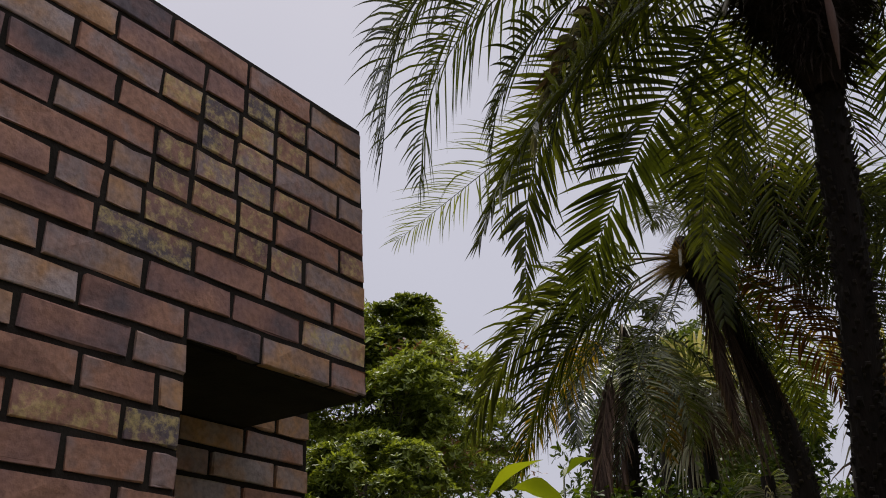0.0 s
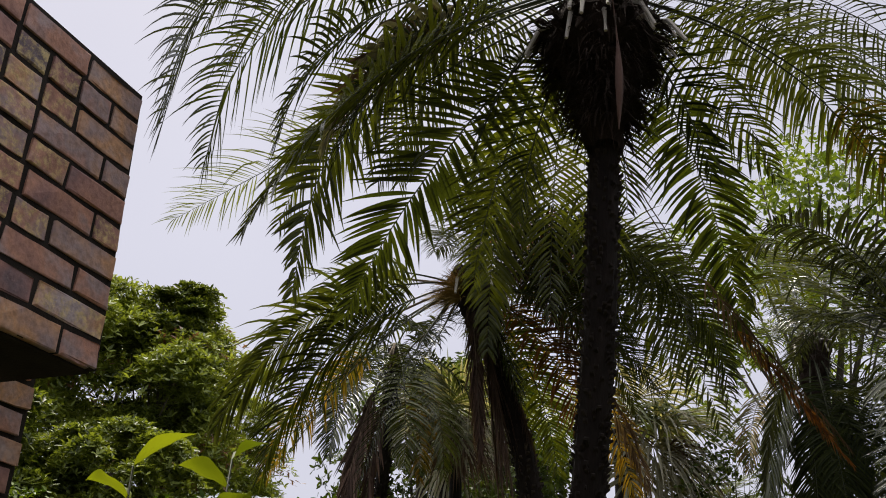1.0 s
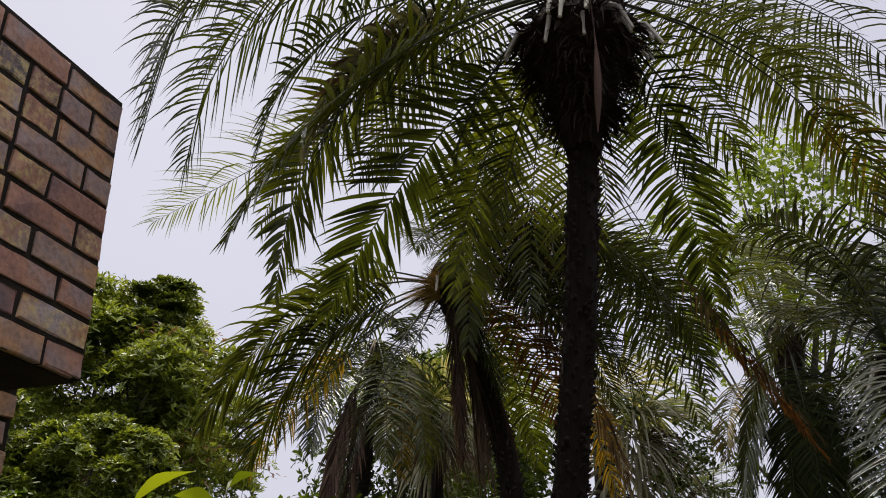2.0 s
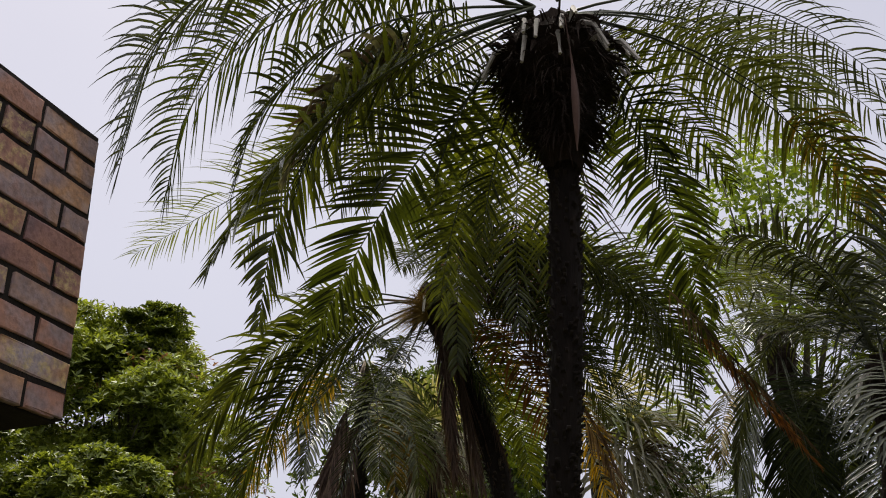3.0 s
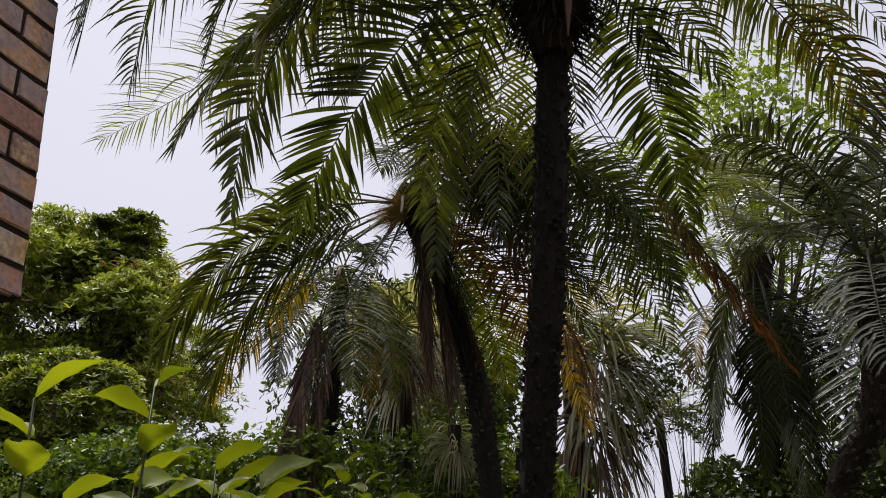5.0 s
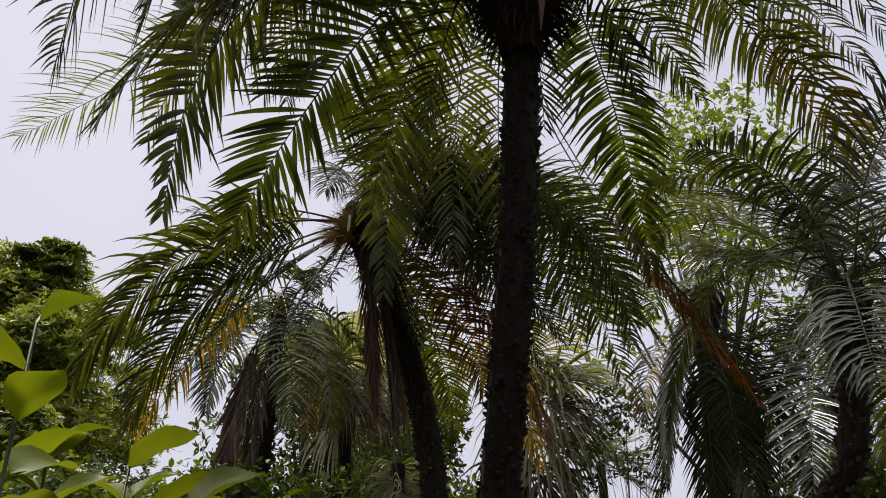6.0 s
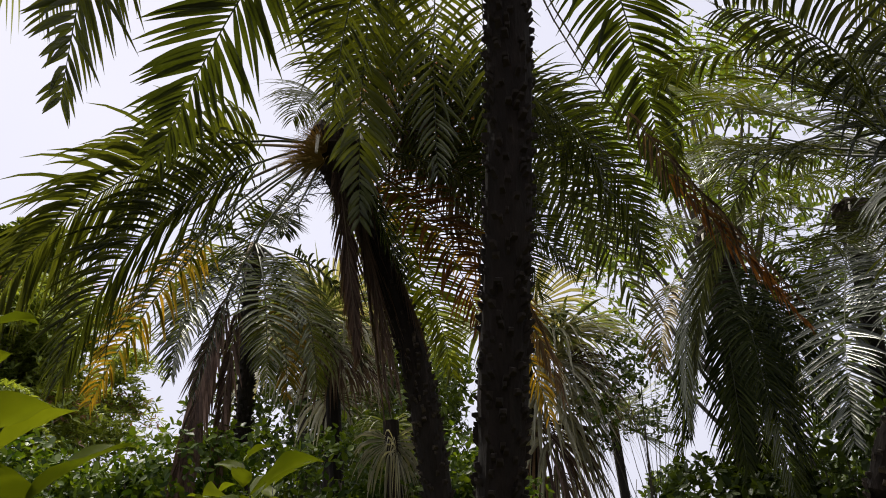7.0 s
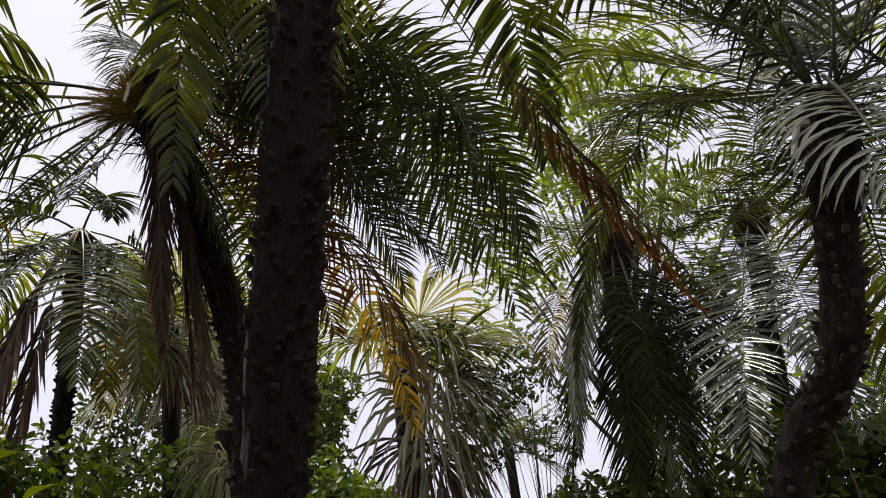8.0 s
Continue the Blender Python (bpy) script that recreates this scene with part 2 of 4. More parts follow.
M_PETIOLE = solid_material("petiole", [(0.1, (0.014, 0.018, 0.008)), (0.8, (0.05, 0.058, 0.022))], rough=0.45, bump=0.2, dist=0.002)
M_DRYSTEM = solid_material("dry_petiole", [(0.1, (0.05, 0.036, 0.026)), (0.8, (0.17, 0.12, 0.075))], rough=0.8, bump=0.3, dist=0.002)
M_SHEATH = solid_material("flower_sheath", [(0.1, (0.13, 0.075, 0.02)), (0.8, (0.36, 0.24, 0.06))], scale=8, fine=70, rough=0.7, bump=0.4, dist=0.004, stretch=(3, 3, 1))
M_SPATHE = solid_material("dry_spathe", [(0.1, (0.07, 0.04, 0.032)), (0.8, (0.19, 0.115, 0.095))], scale=6, fine=60, rough=0.7, bump=0.3, dist=0.003, stretch=(4, 4, 0.5))
M_CUT = solid_material("cut_petiole", [(0.1, (0.3, 0.28, 0.24)), (0.8, (0.62, 0.58, 0.52))], rough=0.8, bump=0.3, dist=0.002)
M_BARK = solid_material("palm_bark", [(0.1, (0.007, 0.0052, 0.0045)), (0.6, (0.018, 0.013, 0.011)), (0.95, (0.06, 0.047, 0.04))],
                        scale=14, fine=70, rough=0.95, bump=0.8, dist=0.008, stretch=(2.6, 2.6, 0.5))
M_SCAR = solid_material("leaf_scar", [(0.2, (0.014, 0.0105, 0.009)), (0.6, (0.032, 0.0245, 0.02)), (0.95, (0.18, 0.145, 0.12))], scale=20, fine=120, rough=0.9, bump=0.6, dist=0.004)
# canopy shade put into the colour: a darker, duller copy of the frond leaf
M_SHADED = leaf_material("frond_shaded", (0.007, 0.011, 0.003), (0.028, 0.036, 0.006), (0.08, 0.08, 0.02), rough=0.6, see_through=0.25, spec=0.08, dry=((0.2, 0.1, 0.02), 1.0))
M_FIBRE = solid_material("crown_fibre", [(0.1, (0.012, 0.008, 0.006)), (0.9, (0.046, 0.029, 0.02))], scale=10, fine=120, rough=1.0,
                         bump=1.0, dist=0.02, stretch=(3, 3, 0.4))
M_WOOD = solid_material("tree_bark", [(0.1, (0.025, 0.02, 0.016)), (0.9, (0.1, 0.085, 0.065))], scale=6, fine=50, rough=0.95, bump=0.8, dist=0.02, stretch=(1, 1, 0.3))
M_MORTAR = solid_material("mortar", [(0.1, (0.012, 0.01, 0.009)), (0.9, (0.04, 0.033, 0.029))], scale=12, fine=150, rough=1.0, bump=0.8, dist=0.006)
M_BRICK = brick_material("fired_brick", 0.0)
M_BRICKOLD = brick_material("weathered_brick", 0.75)
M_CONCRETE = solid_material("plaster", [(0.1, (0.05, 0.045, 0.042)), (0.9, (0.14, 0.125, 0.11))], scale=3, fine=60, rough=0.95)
M_SOIL = solid_material("soil", [(0.1, (0.03, 0.024, 0.016)), (0.5, (0.07, 0.065, 0.03)), (0.95, (0.1, 0.13, 0.045))], scale=0.9, fine=14, rough=1.0, bump=0.8, dist=0.05)


# ---- building blocks ----
def mesh_of(name, verts, faces, material, smooth=False):
    me = bpy.data.meshes.new(name)
    me.from_pydata([tuple(v) for v in verts], [], [tuple(f) for f in faces])
    me.materials.append(material)
    if smooth:
        me.shade_smooth()
    me.update()
    return me


def piece(name, me, parent=None, label="", kind=""):
    ob = new(name, me)
    ob.parent = parent
    return tagged(ob, label=label, kind=kind)


def tube(points, radii, sides=8, seed=0, rough=0.0):
    """A tapering tube along points: verts and faces."""
    rnd = random.Random(seed)
    pts = [Vector(p) for p in points]
    verts, faces = [], []
    for i, p in enumerate(pts):
        t = (pts[min(i + 1, len(pts) - 1)] - pts[max(i - 1, 0)]).normalized()
        a = t.cross(Vector((0, 0, 1)) if abs(t.z) < 0.95 else Vector((1, 0, 0))).normalized()
        b = t.cross(a)
        for k in range(sides):
            w = 2 * math.pi * k / sides
            r = radii[i] * (1 + rough * (rnd.random() - 0.5))
            verts.append(p + (a * math.cos(w) + b * math.sin(w)) * r)
    for i in range(len(pts) - 1):
        for k in range(sides):
            k2 = (k + 1) % sides
            faces.append((i * sides + k, i * sides + k2, (i + 1) * sides + k2, (i + 1) * sides + k))
    faces.append(tuple(range(sides))[::-1])
    faces.append(tuple((len(pts) - 1) * sides + k for k in range(sides)))
    return verts, faces


def spine(base, az, el, length, droop, swing, n=24):
    """The line of a frond's rib: it leaves base at el degrees and bends down by droop on its way."""
    s = (np.arange(n) + 0.5) / n
    th = np.radians(np.maximum(el - droop * s ** 1.35, -86))
    a = np.radians(az + swing * s)
    step = np.c_[np.cos(th) * np.cos(a), np.cos(th) * np.sin(a), np.sin(th)] * length / n
    return np.array(base) + np.r_[np.zeros((1, 3)), np.cumsum(step, 0)]


def unit(v):
    return v / (np.linalg.norm(v, axis=-1, keepdims=True) + 1e-9)


def leaflets_on(line, az, swing, rnd, count, size, width, hang, lift, bare, sparse, limp=0.0, tip=38, twist=0.0, splay=78):
    """Folded, tapering leaflets along both sides of a rib."""
    n = len(line) - 1
    s = np.linspace(bare, 0.995, count)
    s = np.concatenate([s, s]) + rnd.uniform(-0.4, 0.4, 2 * count) * (1 - bare) / count
    s = np.clip(s, bare, 0.999)
    side = np.concatenate([np.ones(count), -np.ones(count)])
    keep = rnd.random(2 * count) > sparse
    s, side = s[keep], side[keep]
    i = np.minimum((s * n).astype(int), n - 1)
    f = (s * n - i)[:, None]
    root = line[i] * (1 - f) + line[i + 1] * f
    tan = unit(line[i + 1] - line[i])
    a = np.radians(az + swing * s)
    out = np.c_[np.sin(a), -np.cos(a), 0 * a]
    up = unit(np.cross(out, tan))
    turn = radians(twist)
    out, up = out * math.cos(turn) + up * math.sin(turn), up * math.cos(turn) - out * math.sin(turn)
    q = np.clip((s - bare) / (1 - bare), 0, 1)
    length = size * (0.45 + 0.55 * np.sin(np.pi * np.clip(q * 0.95 + 0.12, 0, 1)) ** 0.7) * (1 - 0.35 * q ** 3) * rnd.uniform(0.82, 1.12, len(s))
    ang = np.radians(splay - (splay - tip) * q ** 1.3 + rnd.normal(0, 3.2, len(s)))[:, None]
    v = np.radians(lift + rnd.normal(0, 8, len(s)))[:, None]
    d = np.cos(ang) * tan + np.sin(ang) * (side[:, None] * out * np.cos(v) + up * np.sin(v))
    d = unit(d)
    k = 6
    fall = (hang * rnd.uniform(0.6, 1.4, len(s)))[:, None]
    limp_one = (rnd.random(len(s)) < limp)[:, None] * 3.0
    p = root.copy()
    prof = (0.35, 0.92, 1.0, 0.82, 0.5, 0.05)
    rows = []
    for j in range(k):
        g = d + np.array([0, 0, -1.0]) * (fall * (j / (k - 1)) ** 1.2 + limp_one * j / (k - 1))
        g = unit(g)
        wv = unit(np.cross(g, up))
        nv = np.cross(wv, g)
        w = width * prof[j] * 0.5 * (0.8 + 0.4 * (length / size))[:, None]
        rows.append((p - wv * w, p - nv * w * 0.55, p + wv * w))
        p = p + g * (length / (k - 1))[:, None]
    m = len(s)
    verts = np.stack([np.stack(r, 1) for r in rows], 1).reshape(-1, 3)   # leaf, row, across
    faces = []
    for j in range(k - 1):
        for c in (0, 1):
            b0 = np.arange(m) * (3 * k) + 3 * j + c
            faces.append(np.c_[b0, b0 + 1, b0 + 4, b0 + 3])
    return verts, np.concatenate(faces)


def ribbon_mesh(name, verts, faces, material, rows=0):
    me = bpy.data.meshes.new(name)
    me.from_pydata(verts.tolist(), [], faces.tolist())
    if rows:
        along = np.tile(np.repeat(np.linspace(0, 1, rows), 3), len(verts) // (3 * rows)).astype(np.float32)
        me.attributes.new("along", 'FLOAT', 'POINT').data.foreach_set("value", along)
    me.materials.append(material)
    me.shade_smooth()
    me.update()
    return me


FROND_SEED = [0]


def frond(palm, crown, az, el, length=1.3, droop=80, swing=0, material=None, count=66, size=0.29, width=0.0078,
          hang=0.7, lift=16, bare=0.22, sparse=0.06, stem=None, thick=0.006, limp=0.06, tip=38, label="", single=False, twist=0.0, splay=78):
    """One pinnate frond of a palm: its rib with the leaflets on it."""
    FROND_SEED[0] += 1
    rnd = np.random.RandomState(FROND_SEED[0])
    line = spine(crown, az, el, length, droop, swing)
    radii = [thick * (1 - 0.86 * i / (len(line) - 1)) for i in range(len(line))]
    v, f = tube(line[::2], radii[::2], 5)
    rib = piece("frond", mesh_of("frond", v, f, stem or M_PETIOLE, True), palm, label)
    verts, faces = leaflets_on(line, az, swing, rnd, count, size, width, hang, lift, bare, sparse, limp, tip, twist, splay)
    if single:
        one = faces_of_leaflet()
        for k in range(len(verts) // 18):
            piece("leaflet", ribbon_mesh("leaflet", verts[18 * k:18 * k + 18], one, material or M_GREEN, 6), rib)
    else:
        piece("blade", ribbon_mesh("blade", verts, faces, material or M_GREEN, 6), rib, "", "stuff")
    return rib


def faces_of_leaflet():
    return np.array([(3 * j + c, 3 * j + c + 1, 3 * j + c + 4, 3 * j + c + 3) for j in range(5) for c in (0, 1)])


def palm_trunk(palm, line, r0, r1, seed, pegs=420, peg=0.017, z_from=0.0):
    """A slim trunk with the stubs of old leaf bases standing out of it in a spiral."""
    n = 40
    pts = []
    for i in range(n + 1):
        q = i / n * (len(line) - 1)
        a = min(int(q), len(line) - 2)
        p0 = Vector(line[max(a - 1, 0)]); p1 = Vector(line[a]); p2 = Vector(line[a + 1]); p3 = Vector(line[min(a + 2, len(line) - 1)])
        t = q - a
        pts.append(0.5 * ((2 * p1) + (p2 - p0) * t + (2 * p0 - 5 * p1 + 4 * p2 - p3) * t * t + (3 * p1 - p0 - 3 * p2 + p3) * t ** 3))
    radii = [r0 + (r1 - r0) * i / n for i in range(n + 1)]
    v, f = tube(pts, radii, 14, seed, 0.16)
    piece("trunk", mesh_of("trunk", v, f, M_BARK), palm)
    rnd = random.Random(seed)
    verts, faces = [], []
    for k in range(pegs):
        u = k / pegs
        q = (z_from + (1 - z_from) * u) * n
        a = min(int(q), n - 1)
        c = pts[a].lerp(pts[a + 1], q - a)
        t = (pts[a + 1] - pts[a]).normalized()
        r = radii[a] * 0.93
        w = k * 2.39996 + rnd.uniform(-0.7, 0.7)
        x = t.cross(Vector((0, 1, 0))).normalized()
        y = t.cross(x)
        o = (x * math.cos(w) + y * math.sin(w)).normalized()
        sd = t.cross(o)
        size = peg * rnd.uniform(0.6, 1.25)
        wide = 0.5 * peg * rnd.uniform(0.5, 1.3)
        b = len(verts)
        root = c + o * r
        tip = root + o * size + t * size * rnd.uniform(0.0, 0.7)
        verts += [root - sd * wide - t * 0.011, root + sd * wide - t * 0.011, root + sd * wide * 0.9 + t * 0.009, root - sd * wide * 0.9 + t * 0.009,
                  tip - sd * wide * 0.7 - t * 0.003, tip + sd * wide * 0.7 - t * 0.003, tip + sd * wide * 0.6 + t * 0.004, tip - sd * wide * 0.6 + t * 0.004]
        faces += [(b, b + 1, b + 5, b + 4), (b + 1, b + 2, b + 6, b + 5), (b + 2, b + 3, b + 7, b + 6), (b + 3, b, b + 4, b + 7), (b + 4, b + 5, b + 6, b + 7)]
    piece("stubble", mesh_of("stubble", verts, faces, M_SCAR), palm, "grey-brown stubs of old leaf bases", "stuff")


def crown_husk(palm, at, low, r_top, r_low, seed, fibres=240, cut=9):
    """The dark fibrous swelling under a crown, with hanging fibres and cut leaf stalks."""
    rnd = random.Random(seed)
    rings, sides = 14, 20
    verts, faces = [], []

    def bulge(q):
        """The swelling's radius: a long taper over the trunk, then a shoulder towards the leaf stalks."""
        return r_low + (r_top - r_low) * min(1.0, q / 0.8) ** 1.25 * (1.0 if q < 0.8 else 1.0 - 2.2 * (q - 0.8))
    top = Vector(at)
    foot = Vector(low)
    for i in range(rings + 1):
        q = i / rings
        c = foot.lerp(top, q)
        r = bulge(q)
        for k in range(sides):
            w = 2 * math.pi * k / sides
            rr = r * (1 + rnd.uniform(-0.2, 0.2))
            verts.append(c + Vector((math.cos(w) * rr, math.sin(w) * rr, rnd.uniform(-0.012, 0.012))))
    for i in range(rings):
        for k in range(sides):
            k2 = (k + 1) % sides
            faces.append((i * sides + k, i * sides + k2, (i + 1) * sides + k2, (i + 1) * sides + k))
    faces.append(tuple(rings * sides + k for k in range(sides)))
    piece("husk", mesh_of("husk", verts, faces, M_FIBRE), palm, "dark brown fibrous crown sheath")
    fv, ff = [], []
    for _ in range(fibres):
        q = rnd.uniform(0.15, 0.9)
        c = foot.lerp(top, q)
        r = bulge(q) * rnd.uniform(0.9, 1.05)
        w = rnd.uniform(0, 2 * math.pi)
        o = Vector((math.cos(w), math.sin(w), 0))
        sd = Vector((-o.y, o.x, 0)) * rnd.uniform(0.001, 0.004)
        p = c + o * r
        d = (o * rnd.uniform(0.2, 1.3) + Vector((rnd.gauss(0, 0.3), rnd.gauss(0, 0.3), rnd.uniform(-1.2, 0.3)))).normalized()
        ln = rnd.uniform(0.05, 0.17)
        b = len(fv)
        mid = p + d * ln * 0.5
        end = mid + (d + Vector((0, 0, -0.9))).normalized() * ln * 0.5
        fv += [p - sd, p + sd, mid + sd, mid - sd, end]
        ff += [(b, b + 1, b + 2, b + 3), (b + 3, b + 2, b + 4)]
    piece("fibre_coat", mesh_of("fibre_coat", fv, ff, M_FIBRE), palm, "loose brown fibres", "stuff")
    for k in range(cut * 2):
        w = rnd.uniform(0, 2 * math.pi)
        o = Vector((math.cos(w), math.sin(w), 0))
        q = rnd.uniform(0.45, 0.92)
        p = foot.lerp(top, q) + o * bulge(q) * 0.85
        ln = r_top * rnd.uniform(0.3, 0.6)
        d = (o + Vector((rnd.uniform(-0.4, 0.4), rnd.uniform(-0.4, 0.4), rnd.uniform(-0.7, 0.5)))).normalized()
        v, f = tube([p, p + d * ln * 0.5 + Vector((0, 0, 0.01)), p + d * ln - Vector((0, 0, 0.03))], [0.07 * r_top, 0.055 * r_top, 0.01 * r_top], 5, k)
        piece("leaf_base", mesh_of("leaf_base", v, f, M_FIBRE), palm)
    for k in range(cut):
        w = 2 * math.pi * k / cut + rnd.uniform(-0.3, 0.3)
        o = Vector((math.cos(w), math.sin(w), 0))
        q = rnd.uniform(0.72, 0.9)
        p = foot.lerp(top, q) + o * bulge(q) * 0.94
        ln = rnd.uniform(0.07, 0.14)
        d = (o * 0.8 + Vector((rnd.uniform(-0.5, 0.5), rnd.uniform(-0.5, 0.5), rnd.uniform(-0.9, 0.0)))).normalized()
        v, f = tube([p, p + d * ln * 0.5 + Vector((0, 0, 0.02)), p + d * ln - Vector((0, 0, 0.04))], [0.01, 0.009, 0.006], 5, k)
        piece("cut_stalk", mesh_of("cut_stalk", v, f, M_CUT), palm, "pale cut leaf stalk")


# ---- ground ----
def build_ground():
    n, verts, faces = 40, [], []
    rnd = random.Random(5)
    for i in range(n + 1):
        for k in range(n + 1):
            x = (abs(i - n / 2) / (n / 2)) ** 2.4 * math.copysign(400, i - n / 2)
            y = (abs(k - n / 2) / (n / 2)) ** 2.4 * math.copysign(400, k - n / 2)
            verts.append((x, y, 0.02 * noise.noise((x * 0.7, y * 0.7, 0)) - 0.02))
    for i in range(n):
        for k in range(n):
            a = i * (n + 1) + k
            faces.append((a, a + n + 1, a + n + 2, a + 1))
    tagged(piece("ground", mesh_of("ground", verts, faces, M_SOIL, True)), "dark garden soil with thin low grass", "ground", kind="structure")


build_ground()

# ---- brick building ----
WALL_AZ = radians(28.9)
ALONG = Vector((math.sin(WALL_AZ), math.cos(WALL_AZ), 0))
FACE = Vector((math.cos(WALL_AZ), -math.sin(WALL_AZ), 0))
WALL_O = Vector((-0.735, 1.466, 0))
COURSE, HALF, JOINT = 0.0805, 0.123, 0.016
Z_ZERO, Z_TOP, Z_SOFFIT = 2.6885, 2.938, 2.125
J_JAMB, J_END, RECESS = 3.2, 8.1, 0.45
LEAN = 0.4     # half bricks per metre: the wall's free end leans back a little


def wall_place(j, z, depth=0.0):
    """A point of the wall: j half bricks along, at height z, depth metres behind its face."""
    return WALL_O + ALONG * (j * HALF) - FACE * depth + Vector((0, 0, z))


def wall_box(name, j0, j1, z0, z1, d0, d1, material, label="", parent=None, lean=False):
    back = LEAN * (z1 - z0) if lean else 0.0
    c = [wall_place(j - (back if j == j1 and z == z1 else 0.0), z, d) for z in (z0, z1) for j, d in ((j0, d0), (j1, d0), (j1, d1), (j0, d1))]
    f = [(0, 1, 5, 4), (1, 2, 6, 5), (2, 3, 7, 6), (3, 0, 4, 7), (4, 5, 6, 7), (3, 2, 1, 0)]
    return piece(name, mesh_of(name, c, f, material), parent, label)


wall_1 = tagged(wall_box("wall_front", -30, J_JAMB - 0.05, -0.1, Z_TOP + 0.003, 0.006, 0.26, M_MORTAR), "red brick wall with dark recessed joints", "brick wall", kind="structure")
wall_2 = tagged(wall_box("wall_upper", J_JAMB - 0.05, J_END - 0.03, Z_SOFFIT + 0.008, Z_TOP + 0.003, 0.006, 2.2, M_MORTAR, lean=True), "overhanging upper brick wall with a worn corner", "brick wall", kind="structure")
wall_3 = tagged(wall_box("wall_recessed", J_JAMB - 2.0, 10.15, -0.1, Z_SOFFIT + 0.25, RECESS + 0.012, RECESS + 0.26, M_MORTAR), "shaded recessed brick wall under the overhang", "brick wall", kind="structure")
# the mortar-dark colour stands in for the shade under the overhang
wall_box("soffit", J_JAMB, J_END - 0.1, Z_SOFFIT, Z_SOFFIT + 0.006, 0.02, 2.1, M_MORTAR, "underside of the overhang, coloured dark for its shade", wall_2)


def brick_mesh(length, seed):
    """A brick with worn, rounded front edges; its face looks along -y, its length along x."""
    rnd = random.Random(seed)
    h, c = COURSE - JOINT, 0.0022
    l = length - JOINT
    def j():
        return rnd.uniform(-0.003, 0.003)
    verts = []
    for y, inset in ((0.055, 0), (c, 0), (0.0, c)):
        for x, z in ((-1, -1), (0, -1), (1, -1), (1, 1), (0, 1), (-1, 1)):
            verts.append((x * (l / 2 - inset) + j(), y + (j() if y < 0.05 else 0), z * (h / 2 - inset) + j()))
    faces = [tuple(range(12, 18))]
    for r in (0, 6):
        for k in range(6):
            k2 = (k + 1) % 6
            faces.append((r + k, r + k2, r + 6 + k2, r + 6 + k))
    faces = [f[::-1] for f in faces]
    return verts, faces


BRICKS = {}


def brick(j0, j1, row, depth, parent, material, rnd):
    span = round(j1 - j0, 2)
    key = (span, rnd.randrange(4), material.name)
    if key not in BRICKS:
        v, f = brick_mesh(span * HALF, int(span * 100) * 7 + key[1])
        BRICKS[key] = mesh_of("brick", v, f, material)
    ob = piece("brick", BRICKS[key], parent)
    p = wall_place((j0 + j1) / 2, Z_ZERO - (row + 0.5) * COURSE, depth + rnd.uniform(-0.0025, 0.0025))
    turn = Matrix((ALONG, -FACE, Vector((0, 0, 1)))).transposed().to_4x4()
    ob.matrix_world = Matrix.Translation(p) @ turn @ pose(0, 0, 0, rnd.uniform(-0.5, 0.5), rnd.uniform(-0.5, 0.5), rnd.uniform(-0.5, 0.5))


def lay_bricks():
    rnd = random.Random(11)
    for row in range(-3, 17):
        j = -12 if row % 2 else -11
        cells = []
        end = round(J_END - LEAN * (Z_ZERO - (row + 0.5) * COURSE - Z_SOFFIT), 2) if row < 7 else J_JAMB
        while j < end - 0.01:
            k = j + 2 if j + 2.35 < end else end
            if row >= 7 and row % 2 == 0 and abs(k - J_JAMB) < 0.01:
                cells += [(j, j + 1.55), (j + 1.55, k)]
            elif -2 <= row <= 2 and 1.5 < j < 5 and k - j == 2:
                cells += [(j, j + 1), (j + 1, k)]
            elif rnd.random() < 0.05 and k - j == 2:
                cells += [(j, j + 1), (j + 1, k)]
            else:
                cells.append((j, k))
            j = k
        shift = {}
        for a, b in cells:
            shift[b] = 0.0 if abs(b - end) < 0.01 or abs(b - J_JAMB) < 0.01 else rnd.uniform(-0.1, 0.1)
        cells = [(round(a + shift.get(a, 0.0), 1), round(b + shift[b], 1)) if abs(b - end) > 0.01 else (round(a + shift.get(a, 0.0), 1), b) for a, b in cells]
        for a, b in cells:
            old = (-2 <= row <= 3 and 2.2 < (a + b) / 2 < 5.6 and rnd.random() < 0.85) or rnd.random() < 0.08
            brick(a, b, row, 0.0, wall_1 if (a + b) / 2 < J_JAMB else wall_2, M_BRICKOLD if old else M_BRICK, rnd)
    for row in range(4, 17):
        j = 2.0 if row % 2 else 1.0
        while j < 10.1:
            a, b = max(j, J_JAMB + 0.05 if row > 6 else J_END + 0.02), min(j + 2, 10.18)
            if b - a > 0.2:
                brick(round(a, 2), round(b, 2), row, RECESS, wall_3, M_BRICK, rnd)
            j += 2


